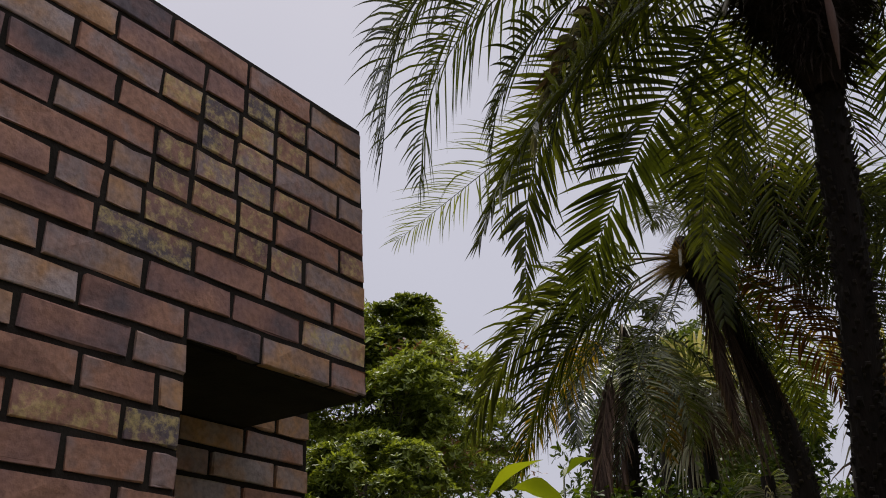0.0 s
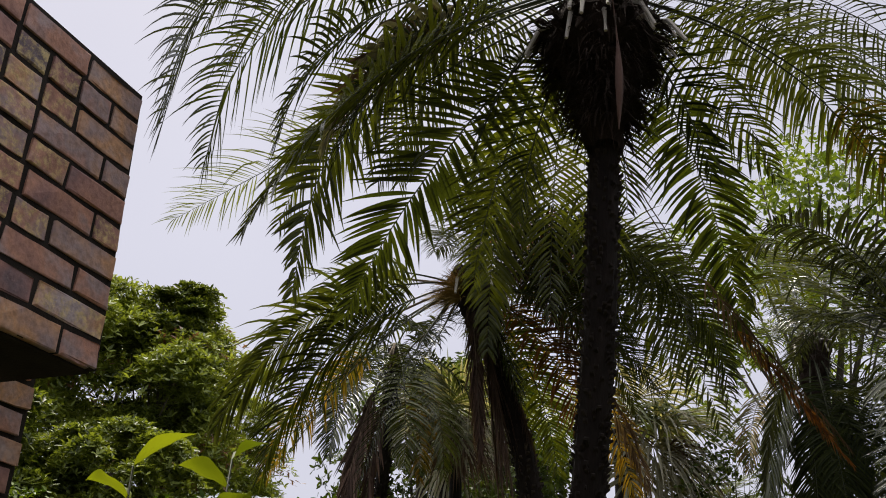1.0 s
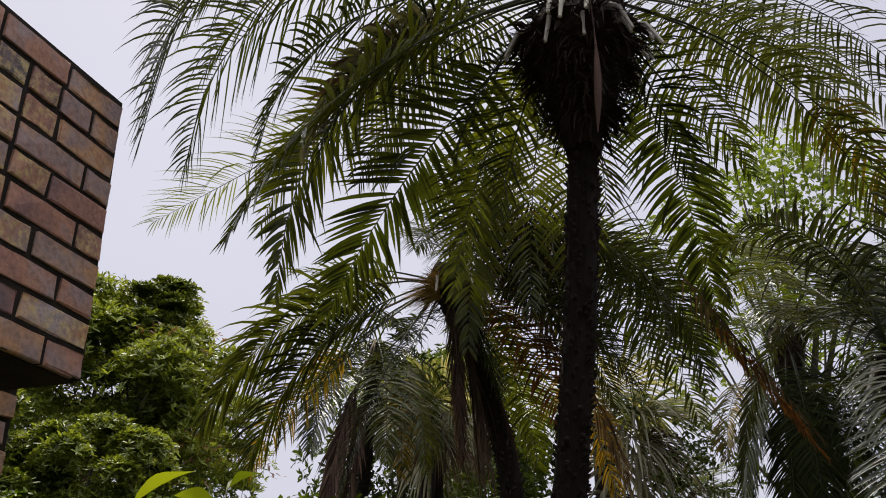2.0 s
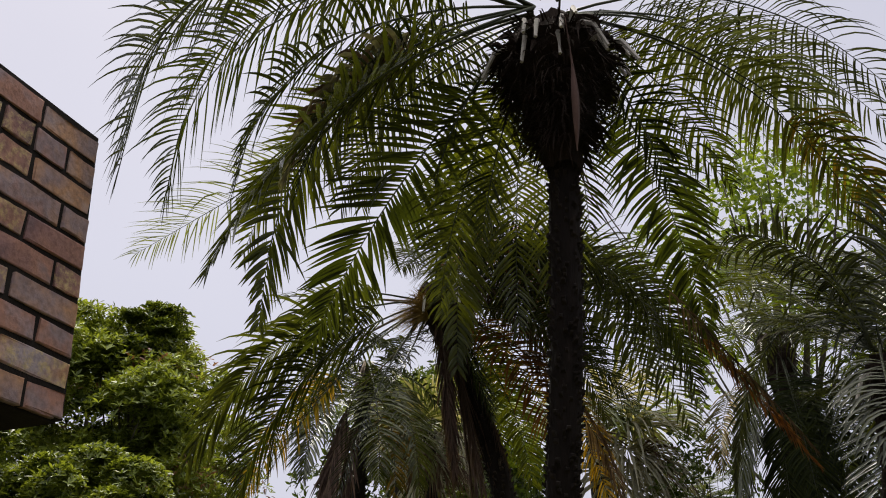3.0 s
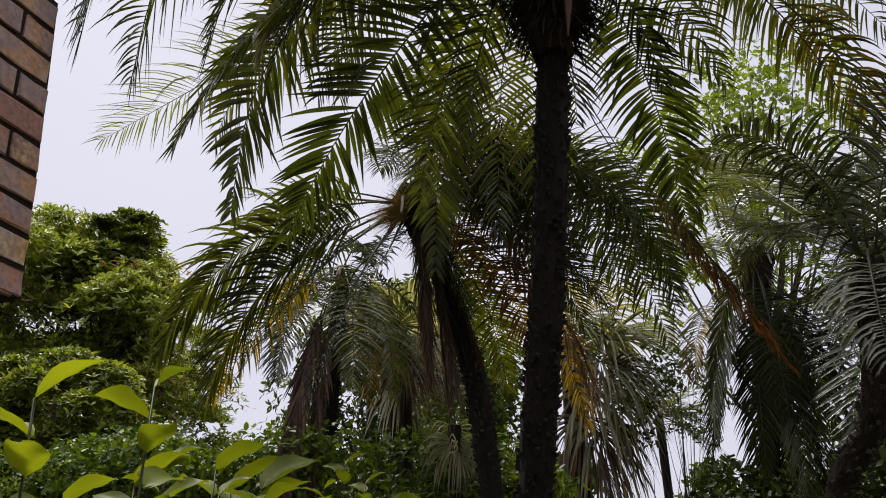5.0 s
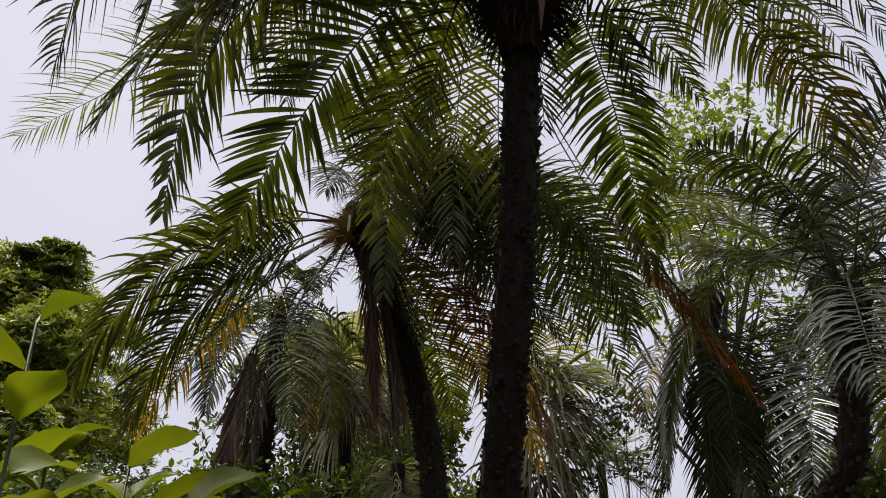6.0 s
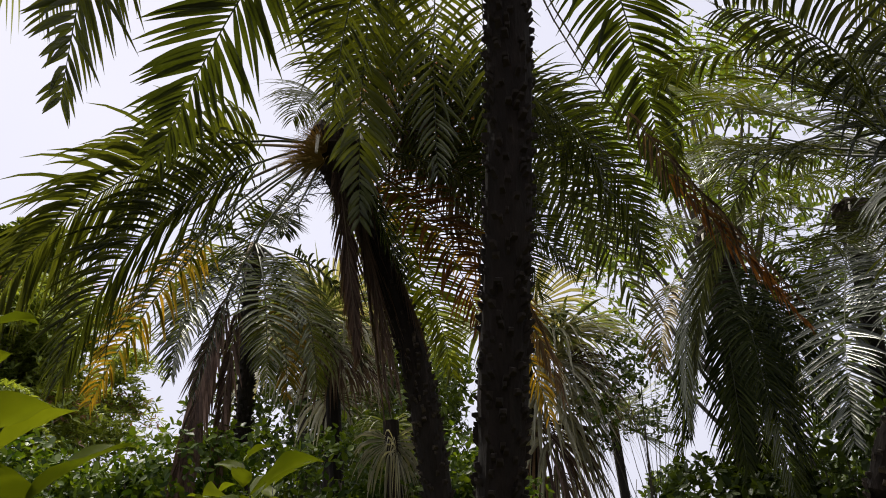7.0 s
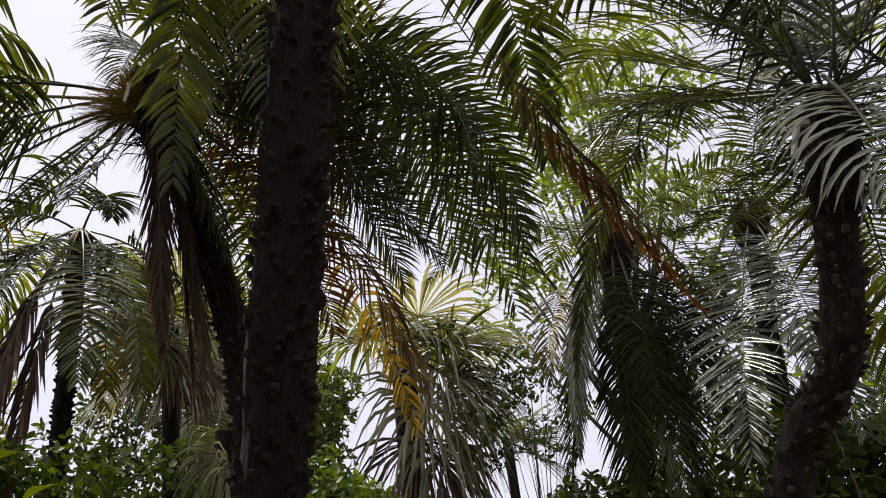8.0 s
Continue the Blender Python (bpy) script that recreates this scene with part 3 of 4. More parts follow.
def lower_courses():
    """The rest of the wall's courses down to the ground, in one mesh."""
    rnd = random.Random(12)
    verts, faces = [], []
    for row in range(17, 34):
        j = -12 if row % 2 else -11
        while j < J_JAMB:
            k = min(j + 2, J_JAMB)
            v, f = brick_mesh((k - j) * HALF, rnd.randrange(9999))
            b = len(verts)
            c = wall_place((j + k) / 2, Z_ZERO - (row + 0.5) * COURSE)
            verts += [c + ALONG * x - FACE * y + Vector((0, 0, z)) for x, y, z in v]
            faces += [tuple(i + b for i in q) for q in f]
            j = k
    for row in range(-3, 34):
        j = -30 if row % 2 else -29
        while j < -12.5:
            v, f = brick_mesh(2 * HALF, rnd.randrange(9999))
            b = len(verts)
            c = wall_place(j + 1, Z_ZERO - (row + 0.5) * COURSE)
            verts += [c + ALONG * x - FACE * y + Vector((0, 0, z)) for x, y, z in v]
            faces += [tuple(i + b for i in q) for q in f]
            j += 2
    piece("lower_courses", mesh_of("lower_courses", verts, faces, M_BRICK), wall_1, "", "stuff")


lower_courses()


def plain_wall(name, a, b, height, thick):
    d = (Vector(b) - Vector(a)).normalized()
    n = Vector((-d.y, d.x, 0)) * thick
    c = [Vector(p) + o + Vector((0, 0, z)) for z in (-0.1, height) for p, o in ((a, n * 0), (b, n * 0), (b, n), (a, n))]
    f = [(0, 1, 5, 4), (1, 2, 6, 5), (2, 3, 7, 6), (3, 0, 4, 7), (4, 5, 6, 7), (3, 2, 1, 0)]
    tagged(piece(name, mesh_of(name, c, f, M_CONCRETE)), "plain dark wall added out of view to block light", "wall", kind="structure")


# unseen walls added behind and beside the camera to cut low sky light
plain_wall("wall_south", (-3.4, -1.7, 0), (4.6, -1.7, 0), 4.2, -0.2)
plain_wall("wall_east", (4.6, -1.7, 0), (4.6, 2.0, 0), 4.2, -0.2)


# ---- palms ----
def palm_at(name, base, label, group="palms in the garden"):
    e = new(name)
    e.location = base
    return tagged(e, label, "palm tree", group)


class Palm:
    """Keeps a palm's Empty and its crown, in the Empty's own space."""
    def __init__(self, name, base, crown, label):
        self.base = Vector(base)
        self.crown = Vector(crown)
        self.ob = palm_at(name, base, label)

    def local(self, p):
        return Vector(p) - self.base

    def frond(self, az, el, length=1.3, droop=80, swing=0, rise=0.0, off=0.03, **kw):
        a = radians(az)
        c = self.local(self.crown) + Vector((math.cos(a) * off, math.sin(a) * off, rise))
        return frond(self.ob, c, az, el, length, droop, swing, **kw)


p1 = Palm("palm_tree", (1.06, 3.25, 0), (1.133, 2.47, 3.70), "slim date palm with a dark stubbly trunk and arching green fronds")
palm_trunk(p1.ob, [p1.local(q) for q in ((1.06, 3.25, -0.05), (1.092, 3.085, 0.8), (1.124, 2.926, 1.55), (1.172, 2.725, 2.5), (1.17, 2.54, 3.35))], 0.056, 0.05, 1, 1100, z_from=0.25, peg=0.015)
crown_husk(p1.ob, p1.local((1.14, 2.475, 3.6)), p1.local((1.165, 2.56, 3.1)), 0.2, 0.055, 21, 1700, 26)


def hanging_spathe(palm, a, b):
    """The dried sheath of an old flower stalk: a long blade, widest in its lower half."""
    a, b = Vector(a), Vector(b)
    d = (b - a)
    side = Vector((0.95, 0.3, 0))
    out = Vector((0.3, -0.95, 0))
    verts, faces = [], []
    for i in range(11):
        q = i / 10
        w = 0.0028 + 0.0135 * math.sin(math.pi * min(1, max(0, q * 1.5 - 0.5))) ** 1.3
        if i == 10:
            w = 0.002
        c = a + d * q + out * 0.02 * math.sin(q * 3)
        verts += [c - side * w, c + out * w * 0.5, c + side * w, c - out * w * 0.15]
    for i in range(10):
        for k in range(4):
            faces.append((i * 4 + k, i * 4 + (k + 1) % 4, i * 4 + 4 + (k + 1) % 4, i * 4 + 4 + k))
    piece("spathe", mesh_of("spathe", verts, faces, M_SPATHE, True), palm, "dry pinkish-brown hanging spathe")


hanging_spathe(p1.ob, p1.local((1.115, 2.265, 3.5)), p1.local((1.16, 2.4, 3.07)))

p2 = Palm("palm_tree", (1.6, 4.32, 0), (0.975, 4.27, 3.31), "slim leaning date palm with a skirt of dead fronds")
palm_trunk(p2.ob, [p2.local(q) for q in ((1.6, 4.32, -0.05), (1.466, 4.3, 1.0), (1.33, 4.29, 2.0), (1.255, 4.28, 2.5), (1.03, 4.27, 3.2))], 0.056, 0.05, 2, 520, peg=0.017)
crown_husk(p2.ob, p2.local((0.98, 4.27, 3.38)), p2.local((1.07, 4.27, 3.02)), 0.12, 0.055, 22, 260, 5)


def flower_bunch(palm, root, aim, count, length, seed):
    """A brush of thin dry flower strands."""
    rnd = random.Random(seed)
    verts, faces = [], []
    for _ in range(count):
        d = (Vector(aim) + Vector((rnd.gauss(0, 0.35), rnd.gauss(0, 0.35), rnd.gauss(0, 0.35)))).normalized()
        p = Vector(root)
        ln = length * rnd.uniform(0.5, 1.1)
        side = d.cross(Vector((rnd.uniform(-1, 1), rnd.uniform(-1, 1), 1))).normalized() * 0.0022
        b = len(verts)
        for k in range(4):
            q = k / 3
            c = p + d * ln * q + Vector((0, 0, -0.3 * ln * q * q))
            w = side * (1 - 0.7 * q)
            verts += [c - w, c + w, c + side.cross(d).normalized() * w.length]
        for k in range(3):
            for e in range(3):
                faces.append((b + 3 * k + e, b + 3 * k + (e + 1) % 3, b + 3 * k + 3 + (e + 1) % 3, b + 3 * k + 3 + e))
    piece("flower_spray", mesh_of("flower_spray", verts, faces, M_SHEATH), palm, "brush of yellow-brown flower strands", "stuff")


flower_bunch(p2.ob, p2.local((0.93, 4.2, 3.2)), (-0.9, -0.3, 0.15), 220, 0.2, 71)
flower_bunch(p2.ob, p2.local((0.94, 4.2, 3.25)), (-0.7, -0.4, 0.5), 150, 0.18, 72)

p3 = Palm("palm_tree", (2.2, 3.42, 0), (2.36, 2.82, 2.6), "short curved date palm with glossy grey-green fronds")
palm_trunk(p3.ob, [p3.local(q) for q in ((2.2, 3.42, -0.05), (2.24, 3.37, 0.9), (2.34, 3.22, 1.76), (2.43, 3.05, 2.05), (2.41, 2.92, 2.42))], 0.052, 0.046, 3, 330)
crown_husk(p3.ob, p3.local((2.37, 2.84, 2.57)), p3.local((2.42, 2.93, 2.34)), 0.062, 0.052, 23, 160, 2)

p4 = Palm("palm_tree", (4.2, 7.0, 0), (3.97, 6.37, 3.94), "tall date palm with hanging fronds coloured for deep shade")
palm_trunk(p4.ob, [p4.local(q) for q in ((4.2, 7.0, -0.05), (4.15, 6.9, 1.5), (4.08, 6.68, 2.8), (3.98, 6.4, 3.85))], 0.075, 0.065, 4, 700)
crown_husk(p4.ob, p4.local((3.97, 6.37, 4.05)), p4.local((3.99, 6.43, 3.6)), 0.15, 0.07, 24, 200, 4)

p5 = Palm("palm_tree", (0.66, 6.0, 0), (0.73, 5.65, 3.46), "date palm with yellowing hanging fronds behind the hedge")
palm_trunk(p5.ob, [p5.local(q) for q in ((0.66, 6.0, -0.05), (0.67, 5.95, 1.4), (0.7, 5.8, 2.5), (0.725, 5.67, 3.4))], 0.042, 0.037, 5, 600)
crown_husk(p5.ob, p5.local((0.73, 5.65, 3.43)), p5.local((0.73, 5.68, 3.24)), 0.05, 0.04, 25, 120, 2)

p6 = Palm("palm_tree", (5.1, 6.6, 0), (4.81, 6.0, 3.99), "date palm with long hanging feather fronds")
palm_trunk(p6.ob, [p6.local(q) for q in ((5.1, 6.6, -0.05), (5.05, 6.5, 1.5), (4.95, 6.3, 2.8), (4.82, 6.03, 3.9))], 0.07, 0.06, 6, 600)
crown_husk(p6.ob, p6.local((4.81, 6.0, 4.1)), p6.local((4.83, 6.06, 3.7)), 0.13, 0.065, 26, 160, 3)

# fronds of the tallest palm: to the west
p1.frond(187.9, 21.3, 1.92, 133, -1.6, off=0.06, hang=1.25, size=0.43, width=0.0085, bare=0.25, material=M_SILVER, count=70, tip=42, lift=20, thick=0.008)
p1.frond(160.5, 33, 1.89, 141, 3.4, off=0.06, hang=1.4, size=0.42, width=0.0085, material=M_DEEP, count=66, tip=42, lift=20, bare=0.25)
p1.frond(172, 24, 1.45, 100, 2, off=0.06, hang=1.2, size=0.3, width=0.0085, material=M_GREEN, count=58)
p1.frond(182.7, -19.9, 1.22, 63, 1.5, off=0.06, material=M_DEEP, hang=1.1, limp=0.25, size=0.27, count=54)
p1.frond(180, -16, 1.18, 64, 1.5, off=0.08, material=M_FANDRY, hang=2.0, limp=0.5, size=0.25, width=0.017, sparse=0.35, bare=0.4, count=56)
p1.frond(176, -12, 1.1, 66, 1.5, off=0.08, material=M_DEAD, stem=M_DRYSTEM, hang=2.0, limp=0.5, size=0.25, width=0.016, sparse=0.3, bare=0.4, count=54)
p1.frond(191.6, -32.9, 1.62, 38, 11.9, off=0.06, size=0.3, width=0.017, hang=0.3, lift=6, count=70, material=M_GREEN, single=True, bare=0.28, tip=30)
p1.frond(145, -18.9, 1.8, 1.4, 5.6, off=0.06, material=M_PALE, sparse=0.05, size=0.3, width=0.005, count=60, bare=0.5, hang=0.7, tip=34, thick=0.005)
p1.frond(159.6, -6.6, 1.64, 97, -15.5, off=0.06, size=0.3, width=0.016, hang=0.5, lift=6, count=70, material=M_GREEN, single=True, bare=0.28)
p1.frond(123.4, -20.7, 1.53, 43.5, 14.3, off=0.06, size=0.34, width=0.018, hang=0.3, lift=6, material=M_DEEP, count=62, single=True, bare=0.25, tip=34)
p1.frond(94, 29, 2.16, 133, -2, off=0.06, rise=-0.06, size=0.28, width=0.018, hang=1.0, count=74, material=M_LIME, lift=-15, bare=0.3)
p1.frond(84, 28, 1.85, 128, -2, off=0.06, rise=-0.06, size=0.27, width=0.012, hang=0.9, count=58, material=M_GREEN, lift=-8, bare=0.3)
p1.frond(76, 24, 1.6, 122, -2, off=0.06, rise=-0.06, size=0.26, width=0.01, hang=0.9, count=52, sparse=0.3, material=M_YTIP, bare=0.45)
p1.frond(150, -4, 1.45, 70, 3, off=0.06, size=0.3, width=0.01, hang=0.5, lift=6, count=56, material=M_GREEN)
p1.frond(126, 30, 1.3, 121, -3, off=0.06, hang=0.8, width=0.009, material=M_GREEN, count=50)
p1.frond(175, 40, 1.6, 120, -3, off=0.06, hang=1.2, size=0.32, width=0.009, material=M_DEEP, count=62, tip=50, lift=24)
p1.frond(186, -8, 1.4, 78, 3, off=0.06, hang=1.1, size=0.3, width=0.01, material=M_DEEP, count=64, tip=46)
p1.frond(138, 2, 1.1, 80, 4, off=0.06, hang=1.0, size=0.28, width=0.009, material=M_SILVER, count=56, tip=50)
p1.frond(108, -20, 1.2, 60, 4, off=0.06, hang=0.9, size=0.27, width=0.009, material=M_GREEN, count=56, tip=50)
for k, (az, el, ln) in enumerate(((115, -50, 0.75), (165, -50, 0.7), (60, -52, 0.7), (15, -48, 0.7))):
    p1.frond(az, el, ln, 30, 4, off=0.1, rise=-0.06, hang=0.8, size=0.2, width=0.008, count=34, bare=0.15, sparse=0.2, material=(M_DEEP, M_SHADED)[k % 2])
# to the east
p1.frond(24.3, 28.4, 2.04, 67, -8.3, off=0.06, material=M_SILVER, hang=2.0, size=0.3, count=72, width=0.0085)
p1.frond(8, 30, 1.7, 80, 6, off=0.06, material=M_SILVER, hang=2.0, size=0.3, sparse=0.1, count=56, width=0.0075)
p1.frond(34.4, 9.4, 1.05, 62, -6, off=0.06, hang=1.6, material=M_GREEN, size=0.28, count=44, width=0.009)
p1.frond(26.6, -29.5, 0.9, 10, -9.4, off=0.06, material=M_DEEP, size=0.22, count=34, hang=1.0)
p1.frond(51, 7.8, 2.05, 65.6, 3.8, off=0.06, size=0.28, width=0.015, hang=1.0, count=90, material=M_DEEP, lift=-5, bare=0.34)
p1.frond(79.8, -17.6, 2.41, 40.2, -91, thick=0.0045, off=0.06, material=M_RUST, stem=M_DRYSTEM, hang=0.6, sparse=0.4, bare=0.7, size=0.14, width=0.007, limp=0.45, splay=30, tip=14, count=80, label="dead rust-orange frond")
p1.frond(79, -17, 2.33, 40.2, -90, thick=0.0045, off=0.06, material=M_DEAD, stem=M_DRYSTEM, hang=1.0, sparse=0.35, bare=0.6, lift=-20, size=0.16, width=0.007, limp=0.5, splay=40, tip=18, count=70, label="dead pale brown frond")
# its glossy grey look is in the pale leaf colour
p1.frond(20, 24, 1.5, 70, -4, off=0.06, hang=2.2, material=M_PALE, size=0.3, count=54, width=0.011, bare=0.4, sparse=0.15)
p1.frond(16, 9, 1.75, 76, 0, off=0.06, hang=1.5, material=M_YELLOW, size=0.22, count=50, sparse=0.35, width=0.011, bare=0.62)
p1.frond(18.4, 10.5, 1.76, 83, 0.9, off=0.06, hang=1.8, material=M_YTIP, size=0.3, count=60, width=0.011)
p1.frond(32, 36, 1.8, 84, -4, off=0.06, hang=2.0, material=M_SILVER, size=0.32, count=68, width=0.0085)
for k, (az, el) in enumerate(((170, 72), (10, 74), (260, 82))):
    p1.frond(az, el, 1.4 + 0.1 * (k % 3), 90 + 7 * (k % 4), 6 * (k % 3) - 6, sparse=0.25, width=0.007, rise=0.05, material=(M_DEEP, M_GREEN)[k % 2])
# fronds of the leaning palm
p2.frond(216.2, -14.8, 1.61, 56.2, -14.7, size=0.44, width=0.0115, hang=0.95, lift=2, material=M_YTIP, count=118, tip=30, sparse=0.02, twist=-40, splay=54, single=True)
p2.frond(210, -26, 1.5, 54, -12, size=0.42, width=0.011, hang=1.3, material=M_GREEN, count=84, tip=34, splay=60, twist=-40)
p2.frond(159, 12, 0.9, 3, -11, material=M_DEEP, sparse=0.8, size=0.14, width=0.006, stem=M_DRYSTEM, bare=0.3, thick=0.008)
p2.frond(188, -30, 0.94, 17, 10, material=M_DEEP, sparse=0.4, size=0.2, width=0.007, stem=M_DRYSTEM, bare=0.3, thick=0.008)
p2.frond(184, -63, 0.69, -32, -6, material=M_DEEP, sparse=0.5, size=0.18, width=0.007, stem=M_DRYSTEM, bare=0.35, thick=0.008)
p2.frond(212, -69, 0.54, -16, -3, material=M_DEEP, sparse=0.5, size=0.18, width=0.007, bare=0.35, thick=0.008)
p2.frond(175, 14, 0.8, 35, 5, material=M_DEEP, sparse=0.8, size=0.16, width=0.008, bare=0.3)
p2.frond(221, -51, 1.30, 24, -2, material=M_DEEP, size=0.17, hang=1.0, width=0.006, count=56)
p2.frond(203, -39, 1.28, 26, 0, material=M_DEEP, size=0.17, hang=1.2, width=0.006, count=56)
p2.frond(138.2, -17, 1.5, 45.9, 6.2, material=M_YELLOW, size=0.24, hang=1.9, bare=0.45, width=0.012, count=46, tip=55)
p2.frond(140, -14, 1.2, 48, 6, material=M_DEEP, size=0.2, hang=1.4, bare=0.3, width=0.009, count=34, sparse=0.3, tip=55)
p2.frond(50.4, -7.3, 1.3, 71, -1, material=M_LIME, size=0.27, width=0.012, count=64, tip=50)
p2.frond(62, 4, 1.3, 85, -1, material=M_GREEN, size=0.27, width=0.011, count=60, tip=50)
p2.frond(343.9, 42.7, 1.42, 141, 2, material=M_SILVER, size=0.38, width=0.011, hang=1.1, count=64, tip=55)
p2.frond(21.5, 48, 2.03, 120.6, 11.7, material=M_SILVER, size=0.42, width=0.011, hang=1.1, count=76, tip=55)
p2.frond(3, 45, 1.75, 130, 6, material=M_DEEP, size=0.42, width=0.011, hang=1.2, count=72, tip=55)
p2.frond(14, 36, 1.95, 112, 8, material=M_SILVER, size=0.4, width=0.011, hang=1.2, count=70, tip=55)
p2.frond(9, 41, 1.85, 121, 7, material=M_DEEP, size=0.42, width=0.014, hang=0.9, count=66, tip=50)
p2.frond(27, 42, 1.95, 116, 8, material=M_DEEP, size=0.4, width=0.014, hang=0.9, count=66, tip=50)
p2.frond(20, 30, 2.05, 106, 8, material=M_SILVER, size=0.4, width=0.013, hang=1.0, count=66, tip=50)
p2.frond(358, 0, 1.1, 70, 0, material=M_SILVER, size=0.28, width=0.009, hang=1.0, count=56, tip=50)
p2.frond(30, 60, 1.3, 130, 4, material=M_RUST, stem=M_DRYSTEM, size=0.27, hang=0.8, width=0.008, count=60)
p2.frond(40, 70, 1.2, 130, 4, material=M_YELLOW, size=0.27, hang=0.8, width=0.009, count=60)
p2.frond(17, 8, 1.24, 66, -5, material=M_DEEP, size=0.3)
p2.frond(33, 20, 1.4, 90, -5, material=M_SILVER, size=0.3)
p2.frond(330, -76, 1.05, 6, 0, material=M_DEAD, stem=M_DRYSTEM, hang=0.3, size=0.26, limp=0.3, width=0.007, lift=0, count=64, bare=0.06, splay=17, tip=9, label="dead brown frond hanging along the trunk")
p2.frond(290, -80, 0.9, 4, 0, material=M_DEAD, stem=M_DRYSTEM, hang=0.3, size=0.26, limp=0.3, width=0.007, lift=0, count=64, bare=0.06, splay=17, tip=9, label="dead brown frond hanging along the trunk")
p2.frond(0, -73, 0.95, 6, 0, material=M_DEAD, stem=M_DRYSTEM, hang=0.3, size=0.26, limp=0.3, width=0.007, lift=0, count=64, bare=0.06, splay=17, tip=9, label="dead brown frond hanging along the trunk")
p2.frond(345, -67, 0.9, 8, 0, material=M_DEAD, stem=M_DRYSTEM, hang=0.3, size=0.26, limp=0.3, width=0.007, lift=0, count=64, bare=0.06, splay=20, tip=10, label="dead brown frond hanging along the trunk")
p2.frond(20, -64, 0.85, 10, 0, material=M_DEAD, stem=M_DRYSTEM, hang=0.3, size=0.26, limp=0.3, width=0.007, lift=0, count=64, bare=0.06, splay=22, tip=10, label="dead brown frond hanging along the trunk")
for k, (az, el, ln) in enumerate(((320, -78, 1.0), (340, -82, 1.1), (10, -80, 1.05), (300, -85, 0.9))):
    p2.frond(az, el, ln, 4, 0, off=0.05, material=M_DEAD, stem=M_DRYSTEM, hang=0.3, size=0.24, limp=0.3, width=0.008, lift=0, count=60, bare=0.06, splay=15, tip=8, label="dead brown frond hanging along the trunk")
p2.frond(318, -62, 0.7, 12, 0, material=M_DEEP, hang=0.9, size=0.22, width=0.008, count=60, bare=0.1, splay=40)
p2.frond(36, -4, 1.75, 72, 0, material=M_YELLOW, size=0.24, hang=1.3, bare=0.35, width=0.011, sparse=0.25)
p2.frond(28, -8, 1.6, 66, 0, material=M_DEAD, stem=M_DRYSTEM, size=0.24, hang=1.4, bare=0.35, width=0.009, sparse=0.2, limp=0.4, splay=45, tip=20, label="dead brown frond")
p2.frond(22, 79, 1.06, 132, 5, material=M_RUST, stem=M_DRYSTEM, size=0.26, hang=0.8)
p2.frond(21, 44, 0.89, 148, 10, material=M_DEAD, stem=M_DRYSTEM, hang=1.5, limp=0.6)
for k, (az, el) in enumerate(((100, 78), (330, 80), (280, 72), (60, 68), (320, 50), (265, 62))):
    p2.frond(az, el, 0.7 + 0.1 * (k % 3), 100 + 10 * (k % 4), 5, rise=0.06, hang=1.5, size=0.27, width=0.008, count=64, sparse=0.15, material=(M_SILVER, M_GREEN, M_SILVER, M_LIME)[k % 4])
for k, (az, el, ln, dr) in enumerate(((340, 55, 1.1, 130), (0, 62, 1.2, 135), (20, 35, 1.1, 115), (40, 50, 1.3, 125), (60, 40, 1.3, 110), (350, 25, 1.0, 110), (15, 10, 1.2, 90), (30, -10, 1.1, 70))):
    p2.frond(az, el, ln, dr, 4, hang=0.9, size=0.27, width=0.01, count=56, tip=50, stem=M_DRYSTEM if k in (2, 7) else None, material=(M_SILVER, M_SILVER, M_DEAD, M_GREEN, M_YELLOW, M_GREEN, M_LIME, M_RUST)[k])
# fronds of the short palm
p3.frond(85, 34, 1.56, 26, -14, material=M_SILVER, hang=1.8, size=0.28, count=66, width=0.0115, tip=60)
p3.frond(84, 40, 1.80, 3, 2, material=M_LIME, hang=0.5, size=0.27, count=72, width=0.011, tip=60)
p3.frond(90, 29, 1.17, -6, -4, material=M_LIME, hang=1.2, size=0.24, count=60, width=0.009, tip=60)
p3.frond(54, 2, 1.31, -19, 38, material=M_SILVER, hang=1.2, size=0.22, count=86, width=0.007)
p3.frond(53, 32, 0.84, 57, -23, material=M_SILVER, hang=1.3, size=0.24, width=0.0095, count=56)
p3.frond(79, 44, 1.98, 118, 11, material=M_SILVER, hang=0.5, size=0.17, count=60, width=0.008, bare=0.5, splay=34, tip=12)
p3.frond(233, -40, 0.62, 30, 4, material=M_SILVER, hang=2.0, size=0.26, width=0.0095, count=36, bare=0.2, splay=80, tip=58, lift=14, single=True)
p3.frond(172, 84, 0.72, 95, 6, material=M_SILVER, hang=0.9, size=0.26, width=0.01, count=44, bare=0.25, tip=60)
for k, (az, el) in enumerate(((20, 60), (330, 55), (0, 30), (40, 0), (300, 80), (95, 66), (120, 80), (50, 78))):
    p3.frond(az, el, 1.0 + 0.12 * (k % 3), 80 + 8 * (k % 4), 5, hang=0.8, size=0.3, count=62, width=0.012, bare=0.06, sparse=0.15, material=(M_LIME, M_SILVER, M_GREEN)[k % 3], thick=0.005)
